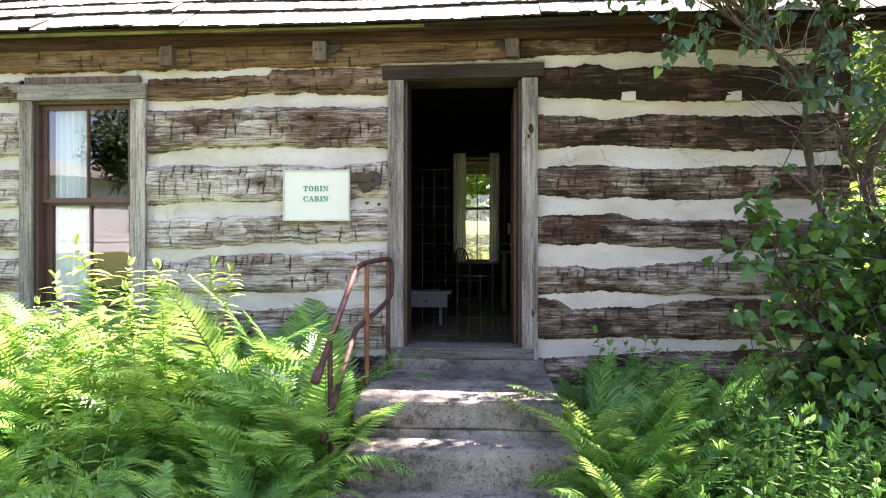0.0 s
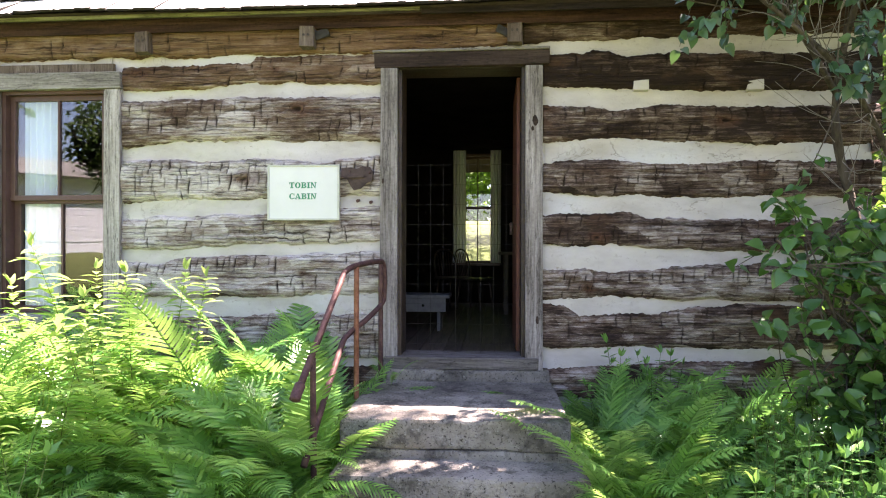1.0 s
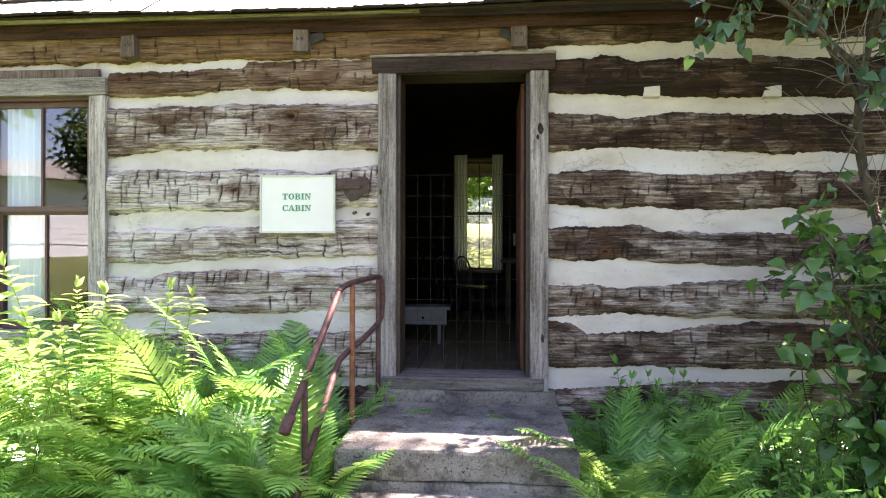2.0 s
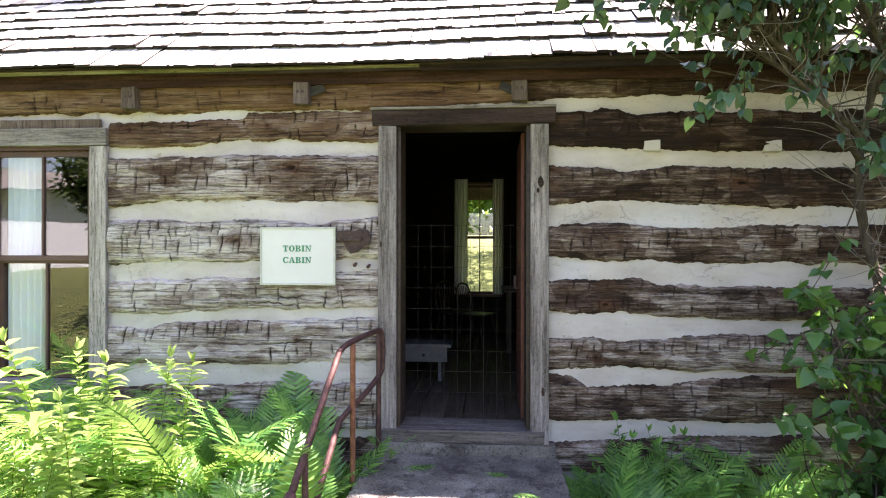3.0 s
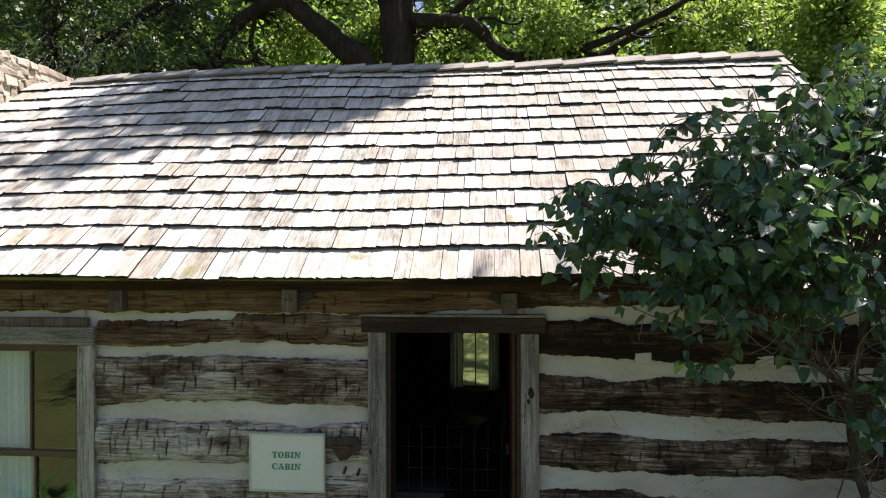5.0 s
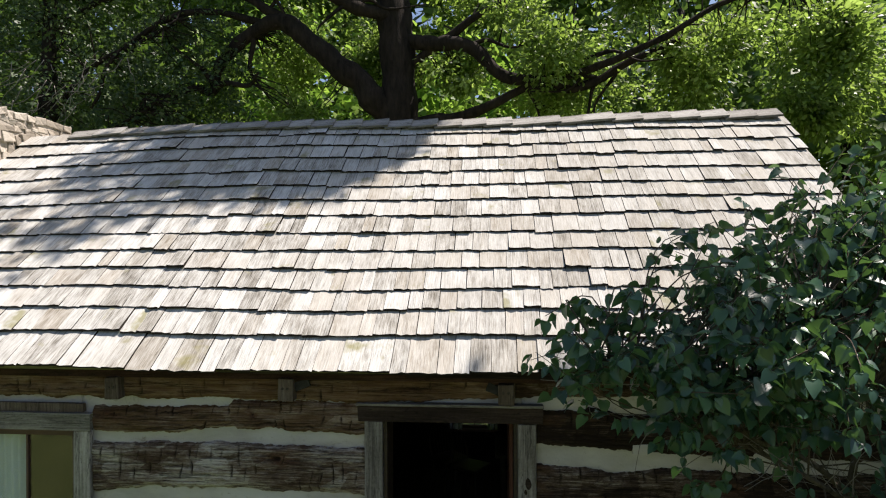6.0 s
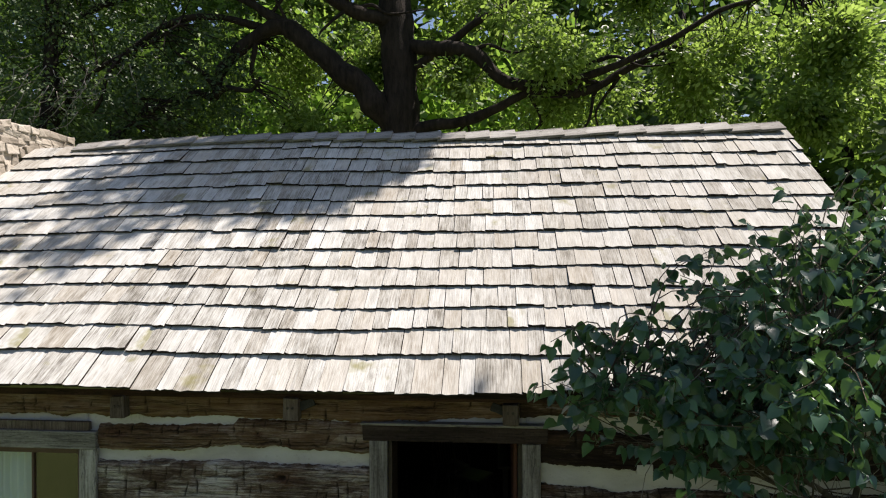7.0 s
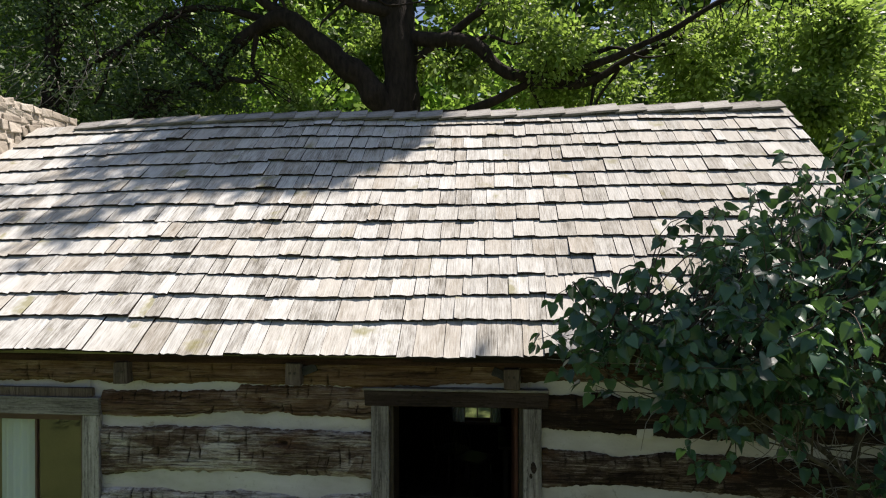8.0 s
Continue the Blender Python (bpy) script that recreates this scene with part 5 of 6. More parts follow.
def build_ferns():
    fronds = [frond_mesh(s) for s in range(12)]
    broad_fronds = [frond_mesh(s, 0.95, 32, 1.65) for s in range(40, 50)]
    rng = random.Random(33)

    def fern(x, y, z, size, count, label, lean=44):
        f = thing("fern", label, "fern", "ferns in the beds")
        turn = rng.uniform(0, 360)
        f.matrix_world = pose(x, y, z, 0, 0, turn)
        for k in range(count):
            ob = new("frond", rng.choice(broad_fronds if x > 0.7 else fronds))
            ob.parent = f
            s = size * rng.uniform(0.72, 1.12)
            way = k * 360 / count + rng.uniform(-22, 22)
            if -1.5 < x < -0.6 and -math.sin(radians(turn + way)) > 0.25:
                s *= 0.84 if y < -1.1 else 0.72
            ob.matrix_basis = pose(0, 0, 0, 0, 0, way) @ pose(0, 0.03, 0, -rng.uniform(0, lean), rng.uniform(-16, 16), rng.uniform(-30, 30)) @ Matrix.Diagonal((s * rng.uniform(0.85, 1.1), s, s, 1))

    def upright_fern(x, y, size):
        f = thing("fern", "lush upright green fern crowding the steps", "fern", "ferns in the beds")
        turn = rng.uniform(0, 360)
        f.matrix_world = pose(x, y, 0.0, 0, 0, turn)
        for k in range(9):
            ob = new("frond", rng.choice(broad_fronds))
            ob.parent = f
            s = size * rng.uniform(0.7, 1.1)
            way = k * 40 + rng.uniform(-18, 18)
            # fronds that reach over the steps stay short
            if math.sin(radians(turn + way)) * x > 0.15 * abs(x):
                s *= 0.66
            ob.matrix_basis = pose(0, 0, 0, 0, 0, way) @ pose(0, 0.02, 0, -rng.uniform(-8, 14), rng.uniform(-12, 12), rng.uniform(-40, 40)) @ Matrix.Diagonal((s * 1.15, s, s, 1))

    for i in range(15):
        for j in range(9):
            x, y = -4.45 + i * 0.275 + rng.uniform(-0.11, 0.11), -0.36 - j * 0.265 + rng.uniform(-0.1, 0.1)
            if x > -0.78 or (x > -1.05 and y < -2.0):
                continue
            near = min(1.0, max(0.0, (-y - 0.8) / 1.2))
            fern(x, y, 0.0, (0.74 if x > -1.05 else 1.14 if y > -1.35 else 0.98) * rng.uniform(0.95, 1.22) * (1.22 - 0.56 * near), rng.randint(8, 10), "lush light green fern with arching fronds")
    for x, y in ((-0.76, -0.38), (-0.84, -0.60), (-0.78, -0.85), (-0.80, -1.1), (-0.84, -1.35), (-0.80, -1.65), (-0.98, -0.45), (-1.05, -0.75), (-1.0, -1.0), (-1.08, -1.25), (-1.02, -1.55), (-1.25, -0.55), (-1.3, -0.9), (-0.92, -1.9)):
        fern(x, y, 0.0, rng.uniform(1.05, 1.25) * (1.0 if y > -1.0 else 0.86 if y > -1.4 else 0.74) * (0.82 if x > -0.9 else 0.98), 9, "lush light green fern with arching fronds", 20)
    # upright clumps crowding the rail and the edges of the steps
    for x, y, size in ((-0.70, -0.40, 1.28), (-0.72, -0.62, 1.30), (-0.70, -0.86, 1.24), (-0.72, -1.08, 1.20), (-0.76, -1.28, 1.08), (-0.78, -1.48, 0.98), (-0.82, -1.70, 0.86), (-0.95, -1.42, 1.05), (-0.96, -1.66, 0.92), (-0.78, -1.92, 0.66), (-1.0, -0.62, 1.36), (-0.90, -0.90, 1.30), (-0.86, -0.45, 1.42), (0.80, -0.72, 0.98), (0.84, -1.02, 0.92), (0.82, -1.30, 0.82), (0.98, -0.55, 1.02), (1.02, -0.86, 0.98), (1.08, -1.2, 0.86)):
        upright_fern(x - 0.03 if x < 0 else x + 0.05, y, size)
    right = [(0.90, -0.32), (1.15, -0.42), (0.95, -0.72), (1.02, -1.05), (0.98, -1.38), (1.12, -1.72), (0.95, -2.0), (1.35, -0.62), (1.62, -0.36), (1.95, -0.42), (1.18, -2.15), (2.3, -0.6), (1.75, -1.15), (1.38, -1.35), (2.9, -1.0), (0.86, -0.5), (0.92, -0.9), (1.2, -0.85), (1.6, -0.8), (1.95, -0.95), (2.2, -1.3), (1.65, -1.55), (0.9, -1.2), (0.95, -1.6), (1.25, -1.1), (0.78, -0.34), (1.0, -0.30), (1.4, -0.30), (1.8, -0.28), (2.1, -0.3), (0.80, -0.62), (0.82, -0.95)]
    for x, y in right:
        fern(x + rng.uniform(-0.04, 0.04), y, 0.0, rng.uniform(0.82, 1.05) * (1.0 if y > -1.25 else 0.70), rng.randint(9, 11), "green fern growing beside the concrete steps")
    fern(-0.46, -0.16, 0.60, 0.30, 5, "small fern at the doorstep")


def leaf_shape(kind):
    """Outline points (x across, y along) of one leaf, unit length, and its fold."""
    if kind == "heart":
        half = [(0.0, 0.0), (0.24, -0.06), (0.41, 0.17), (0.34, 0.48), (0.16, 0.78), (0.0, 1.0)]
    elif kind == "oak":
        half = [(0.0, 0.0), (0.22, 0.32), (0.28, 0.74), (0.0, 1.0)]
    elif kind == "far":
        half = [(0.0, 0.0), (0.30, 0.28), (0.27, 0.65), (0.0, 1.0)]
    elif kind == "narrow":
        half = [(0.0, 0.0), (0.055, 0.2), (0.08, 0.45), (0.05, 0.75), (0.0, 1.0)]
    else:
        half = [(0.0, 0.0), (0.15, 0.17), (0.20, 0.42), (0.11, 0.75), (0.0, 1.0)]
    return half


def leaves_mesh(name, kind, places, material, fold=0.22, droop=0.12):
    """Many leaves in one mesh. places: (point, direction, normal hint, length)."""
    half = leaf_shape(kind)
    m = len(half)
    inner = half[1:-1]
    P = np.array([p[0] for p in places])
    D = np.array([p[1] for p in places])
    N = np.array([p[2] for p in places])
    L = np.array([p[3] for p in places])[:, None]
    D = D / np.linalg.norm(D, axis=1, keepdims=True)
    S = np.cross(D, N)
    S = S / (np.linalg.norm(S, axis=1, keepdims=True) + 1e-9)
    U = np.cross(S, D)
    cols = []
    for x, y in half:
        cols.append(P + L * (D * y - U * droop * y * y))
    for sgn in (1, -1):
        for x, y in inner:
            cols.append(P + L * (D * y + S * x * sgn + U * (fold * x - droop * y * y)))
    k = len(cols)
    verts = np.stack(cols, 1).reshape(-1, 3)
    ni = len(inner)
    tri = []
    for sgn in (0, 1):
        off = m + sgn * ni
        tri.append((0, off, 1) if sgn == 0 else (0, 1, off))
        for i in range(ni - 1):
            q = (1 + i, off + i, off + i + 1, 2 + i)
            tri.append(q if sgn == 0 else q[::-1])
        tri.append((1 + ni - 1, off + ni - 1, m - 1) if sgn == 0 else (m - 1, off + ni - 1, 1 + ni - 1))
    sizes = np.array([len(f) for f in tri])
    flat = np.array([j for f in tri for j in f])
    count = len(places)
    me = bpy.data.meshes.new(name)
    me.vertices.add(count * k)
    me.vertices.foreach_set("co", verts.astype(np.float32).ravel())
    loops = (flat[None] + (np.arange(count) * k)[:, None]).ravel()
    me.loops.add(len(loops))
    me.loops.foreach_set("vertex_index", loops.astype(np.int32))
    starts = np.concatenate([[0], np.cumsum(np.tile(sizes, count))[:-1]])
    me.polygons.add(count * len(tri))
    me.polygons.foreach_set("loop_start", starts.astype(np.int32))
    me.update(calc_edges=True)
    me.validate()
    me.materials.append(material)
    return me


def leafy_stem(seed, height, leaf, pairs, lean=0.15, top_heavy=False):
    """Stem mesh pieces and leaf places of one upright weed."""
    rng = random.Random(seed)
    pts = [Vector((0, 0, 0))]
    d = Vector((rng.uniform(-lean, lean), rng.uniform(-lean, lean), 1)).normalized()
    for k in range(6):
        d = (d + Vector((rng.uniform(-0.08, 0.08), rng.uniform(-0.08, 0.08), 0))).normalized()
        pts.append(pts[-1] + d * height / 6)
    places = []
    for k in range(pairs):
        t = 0.18 + 0.82 * k / pairs
        i = min(int(t * 6), 5)
        c = pts[i].lerp(pts[i + 1], t * 6 - i)
        a = k * 1.65 + rng.uniform(-0.4, 0.4)
        for h in (0, math.pi):
            out = Vector((math.cos(a + h), math.sin(a + h), rng.uniform(0.0, 0.55)))
            places.append((tuple(c), tuple(out), (0, 0, 1), leaf * rng.uniform(0.7, 1.15) * (1.0 - 0.45 * t if not top_heavy else 1.0)))
    for k in range(4):
        out = Vector((rng.uniform(-0.5, 0.5), rng.uniform(-0.5, 0.5), 1))
        places.append((tuple(pts[-1]), tuple(out), (out.y, -out.x, 0.3), leaf * 0.6))
    return tube(pts, [0.004 * (1 - 0.7 * i / 6) for i in range(7)], 5), places


def build_weeds():
    kinds = []
    for s in range(14):
        rng = random.Random(100 + s)
        st, pl = leafy_stem(200 + s, rng.uniform(0.45, 0.80), 0.086, 15, 0.24)
        kinds.append((mesh_of("stem", *st, M_STEM), leaves_mesh("foliage", "lance", pl, M_WEED)))
    tall = []
    for s in range(5):
        st, pl = leafy_stem(400 + s, 1.5, 0.125, 50, 0.10, True)
        tall.append((mesh_of("stem", *st, M_STEM), leaves_mesh("foliage", "lance", pl, M_TALL, 0.25, 0.3)))
    rng = random.Random(71)

    def stalk(parent, choice, m):
        a, b = rng.choice(choice)
        st = under(new("stem", a), parent)
        st.matrix_basis = m
        under(new("foliage", b), st)

    def weed(x, y, s, label="leafy green weed in the bed"):
        w = thing("weed", label, "weed", "weeds in the beds")
        w.matrix_world = pose(x, y, 0, 0, 0, rng.uniform(0, 360)) @ Matrix.Diagonal((s, s, s, 1))
        for _ in range(5):
            stalk(w, kinds, pose(rng.uniform(-0.14, 0.14), rng.uniform(-0.14, 0.14), 0, rng.uniform(-14, 14), rng.uniform(-9, 9), rng.uniform(0, 360)))
    n = 0
    while n < 205:
        x, y = rng.uniform(0.85, 3.6), rng.uniform(-2.75, -0.3)
        if (x < 1.35 and rng.random() < 0.9) or (x < 2.0 and y > -1.3 and rng.random() < 0.6):
            continue
        weed(x, y, rng.uniform(0.72, 1.05) * (0.9 if y < -1.9 else 1))
        n += 1
    for _ in range(10):
        weed(rng.uniform(-4.3, -0.9), rng.uniform(-2.6, -0.4), rng.uniform(0.8, 1.15))
    for x, y, s in ((1.04, -0.20, 1.12), (1.12, -0.18, 1.30), (1.20, -0.20, 1.05), (1.10, -0.28, 1.0)):
        for k in range(2):
            weed(x + rng.uniform(-0.05, 0.05), y, s * (1.0, 0.85, 0.68)[k], "tall leafy weed against the log wall")
    for x, y, s in ((-1.83, -1.15, 1.03), (-1.95, -0.95, 0.93), (-1.72, -1.0, 0.92), (-1.55, -1.1, 0.93), (-1.45, -0.95, 0.90), (-2.1, -1.2, 0.88), (-1.65, -1.25, 0.86), (-2.5, -1.1, 0.78), (-2.75, -0.9, 0.8), (-3.3, -1.0, 0.7)) + tuple((rng.uniform(-3.5, -1.5), rng.uniform(-1.8, -1.0), rng.uniform(0.58, 0.78)) for _ in range(7)):
        w = thing("tall_weed", "tall sunlit weed with long narrow leaves", "weed", "tall weeds by the window")
        w.matrix_world = pose(x, y, 0, rng.uniform(-5, 5), rng.uniform(-5, 5), rng.uniform(0, 360)) @ Matrix.Diagonal((s, s, s, 1))
        stalk(w, tall, pose(0, 0, 0))


def in_blob(rng, c, r, shell=0.35):
    while True:
        v = Vector((rng.uniform(-1, 1), rng.uniform(-1, 1), rng.uniform(-1, 1)))
        if shell < v.length < 1:
            return Vector((c[0] + v.x * r[0], c[1] + v.y * r[1], c[2] + v.z * r[2]))


def build_lilac():
    li = thing("lilac_bush", "large lilac bush with dark heart-shaped leaves", "bush")
    rng = random.Random(55)
    stems = [[(2.42, -0.28, 0.0), (2.44, -0.27, 1.0), (2.42, -0.26, 1.65), (2.34, -0.26, 2.05), (2.30, -0.28, 2.45), (2.36, -0.40, 3.0), (2.6, -0.6, 3.6)],
             [(2.75, -0.35, 0.0), (2.76, -0.33, 1.0), (2.75, -0.30, 1.55), (2.70, -0.30, 2.05), (2.95, -0.40, 2.7), (3.1, -0.5, 3.5), (3.2, -0.55, 4.2)],
             [(2.75, -0.30, 1.55), (2.55, -0.4, 2.0), (2.2, -0.55, 2.45), (1.75, -0.75, 2.75), (1.3, -0.95, 3.0)]]
    stems += [[(3.15, -0.6, 0.0), (3.2, -0.6, 1.2), (3.3, -0.65, 2.4), (3.4, -0.7, 3.6)],
             [(2.30, -0.28, 2.45), (1.9, -0.6, 2.75), (1.5, -0.95, 2.95), (1.05, -1.1, 3.2), (0.75, -1.1, 3.36)],
             [(2.2, -0.75, 0.0), (2.1, -0.8, 0.6), (1.95, -0.9, 1.2), (1.6, -1.05, 1.55)],
             [(2.5, -0.75, 0.0), (2.55, -0.8, 0.8), (2.6, -0.9, 1.5)],
             [(2.36, -0.40, 3.0), (2.0, -0.8, 3.2), (1.7, -1.0, 3.5)],
             # unseen stem, added to carry the clumps that block skylight
             [(3.9, -1.2, 0.0), (4.1, -1.3, 1.2), (4.3, -1.4, 2.4), (4.4, -1.5, 3.4)]]
    radii = [0.035, 0.045, 0.022, 0.03, 0.018, 0.016, 0.018, 0.016, 0.03]
    lines = []
    for pts, r in zip(stems, radii):
        line = bent([Vector(p) + Vector((rng.uniform(-0.02, 0.02), rng.uniform(-0.02, 0.02), 0)) for p in pts], 5)
        n = len(line)
        part("trunk" if r > 0.028 else "limb", mesh_of("trunk", *tube(line, [r * (1 - 0.6 * i / n) * (1 + 0.3 * noise.noise(line[i] * 7)) for i in range(n)], 9), M_LILACBARK, True), None, li)
        lines += line
    blobs = [((2.5, -0.75, 3.52), (1.2, 0.75, 0.72), 135, 0), ((0.85, -1.05, 3.36), (0.42, 0.40, 0.30), 44, 0), ((1.3, -1.2, 3.48), (0.55, 0.55, 0.36), 72, 0), ((1.75, -0.8, 3.72), (0.62, 0.6, 0.40), 85, 0), ((2.35, -0.35, 4.0), (0.7, 0.6, 0.45), 90, 0), ((1.45, -1.0, 3.15), (0.6, 0.42, 0.26), 55, 0), ((3.15, -0.65, 3.95), (0.75, 0.65, 0.72), 100, 0),
             ((3.05, -0.6, 2.5), (0.4, 0.3, 0.45), 8, 0), ((2.28, -0.85, 2.48), (0.34, 0.22, 0.28), 8, 0), ((2.62, -0.7, 2.65), (0.28, 0.25, 0.4), 8, 0), ((1.55, -0.75, 2.75), (0.45, 0.35, 0.15), 8, 0),
             ]
    # the last two clumps are added out of view to darken the right wall
    blobs += [((1.72, -0.95, 1.45), (0.34, 0.25, 0.36), 13, 1), ((2.22, -0.80, 1.25), (0.36, 0.3, 0.46), 62, 1), ((2.70, -0.85, 1.05), (0.5, 0.4, 0.75), 95, 1), ((2.15, -0.98, 0.72), (0.42, 0.28, 0.36), 60, 1), ((3.1, -0.8, 1.5), (0.4, 0.4, 0.8), 60, 1), ((4.3, -1.5, 1.5), (1.0, 0.9, 1.4), 170, 1), ((4.3, -1.4, 3.0), (1.0, 0.9, 1.2), 150, 0)]
    twigs, bare, both = [], [], ([], [])
    for c, r, count, low in blobs:
        places = both[low]
        for k in range(count):
            tip = in_blob(rng, c, r, 0.3)
            near = sorted(lines, key=lambda q: (q - tip).length)[:22]
            root = rng.choice(near)
            mid = root.lerp(tip, 0.55) + Vector((rng.uniform(-0.14, 0.14), rng.uniform(-0.14, 0.14), rng.uniform(-0.06, 0.2)))
            line = bent([root, mid, tip], 4)
            twigs.append(tube(line, [0.0052 * (1 - 0.75 * i / len(line)) for i in range(len(line))], 4))
            end = (line[-1] - line[-3]).normalized()
            for i in range(len(line) - 5, len(line)):
                for s in range(rng.choice((2, 2, 3))):
                    a = rng.uniform(0, 2 * math.pi)
                    out = (Vector((math.cos(a), math.sin(a), rng.uniform(-1.9, 0.1) if not low else rng.uniform(-0.9, 0.5))) + end * 0.35).normalized()
                    up = Vector((math.cos(a) * 0.5 + rng.uniform(-0.9, 0.9), math.sin(a) * 0.5 + rng.uniform(-0.9, 0.6), rng.uniform(0.0, 1.0)))
                    places.append((tuple(line[i] + out * 0.03), tuple(out), tuple(up), rng.uniform(0.042, 0.084) * (1.2 if low else 1.0)))
    for k in range(130):
        root = rng.choice([q for q in lines if 1.7 < q.z < 3.3])
        d = Vector((rng.uniform(-1, 0.5), rng.uniform(-0.8, 0.1), rng.uniform(-0.4, 0.8)))
        p2 = root + d * rng.uniform(0.12, 0.34)
        p3 = p2 + (d + Vector((rng.uniform(-0.6, 0.6), 0, rng.uniform(-0.5, 0.6)))) * rng.uniform(0.1, 0.25)
        bare.append(tube(bent([root, p2, p3], 3), [0.0020 * (1 - i / 9) + 0.0006 for i in range(7)], 4))
    tagged(part("twig_mass", mesh_of("twig_mass", *joined(twigs), M_LILACBARK), None, li), kind="stuff")
    tagged(part("dry_twig_mass", mesh_of("dry_twig_mass", *joined(bare), M_DEADWOOD), None, li, "dry bare grey twigs"), kind="stuff")
    for places, mat in zip(both, (M_LILAC, M_SUCKER)):
        tagged(part("crown", leaves_mesh("crown", "heart", places, mat, 0.30, 0.2), None, li), kind="stuff")


def tree(name, label, base, trunk, limbs, blobs, material, bark, leaf, seed, kind="oak", group="", tufts=False):
    """trunk, limbs: lists of (points, radius at the start). blobs: (centre, radii, sprays, leaves in each)."""
    rng = random.Random(seed)
    tr = thing(name, label, "tree", group)
    tr.matrix_world = pose(*base)
    lines = []
    for k, (pts, r) in enumerate([trunk] + limbs):
        line = bent(pts, 6)
        n = len(line)
        if k:
            line = [q + Vector((noise.noise(q * 1.3 + Vector((seed, 0, 0))), noise.noise(q * 1.3 + Vector((0, seed, 9))), noise.noise(q * 1.3 + Vector((5, 0, seed))))) * 0.11 * min(1, i / 5) for i, q in enumerate(line)]
            for _ in range(5 if r > 0.12 else 0):
                q = line[rng.randrange(n // 4, n)]
                d = Vector((rng.uniform(-1, 1), rng.uniform(-0.6, 0.6), rng.uniform(-0.7, 1.0)))
                side = bent([q, q + d * 0.5 + Vector((0, 0, 0.12)), q + d * 1.1 + Vector((rng.uniform(-0.3, 0.3), 0, -0.1)), q + d * 1.9], 4)
                part("branch", mesh_of("branch", *tube(side, [0.30 * r * (1 - 0.8 * i / len(side)) for i in range(len(side))], 6), bark, True), None, tr)
                lines += side
        radii = [r * (1 - (0.45 if k == 0 else 0.72) * i / n) * (1.0 + 0.26 * noise.noise(line[i] * 2.3) + 0.14 * noise.noise(line[i] * 6.1)) for i in range(n)]
        if k == 0:
            radii[0] *= 1.35
        part("trunk" if k == 0 else "limb", mesh_of("trunk", *tube(line, radii, 16 if k == 0 else 10), bark, True), None, tr)
        lines += line[2:]
    arr = np.array([tuple(q) for q in lines])
    twigs, places = [], []
    for c, r, sprays, each in blobs:
        for _ in range(sprays):
            tip = in_blob(rng, c, r, 0.0)
            for _ in range(10 if tufts else 0):
                if noise.noise(tip * 0.62 + Vector((0, 3, seed))) < 0.22:
                    tip = in_blob(rng, c, r, 0.0)
            d2 = ((arr - np.array(tip)) ** 2).sum(1)
            root = Vector(arr[int(np.argsort(d2)[rng.randrange(4)])])
            if 0.2 < (tip - root).length < 1.7 and rng.random() < 0.3:
                mid = root.lerp(tip, 0.5) + Vector((rng.uniform(-0.2, 0.2), rng.uniform(-0.2, 0.2), rng.uniform(-0.1, 0.3)))
                twigs.append(tube([root, mid, tip], [0.022, 0.012, 0.004], 4))
            away = (tip - Vector(c)).normalized()
            for _ in range(each):
                off = Vector((rng.gauss(0, 1), rng.gauss(0, 1), rng.gauss(0, 0.8)))
                out = off.normalized() + away * 0.25 + Vector((0, 0, rng.uniform(-0.5, 0.15)))
                up = Vector((rng.uniform(-1, 1), rng.uniform(-1, 0.6), rng.uniform(0.0, 1.0)))
                places.append((tuple(tip + off * leaf * 1.25), tuple(out), tuple(up), leaf * rng.uniform(0.7, 1.2)))
    if twigs:
        tagged(part("twig_mass", mesh_of("twig_mass", *joined(twigs), bark), None, tr), kind="stuff")
    tagged(part("crown", leaves_mesh("crown", kind, places, material, 0.2, 0.15), None, tr), kind="stuff")
    return tr


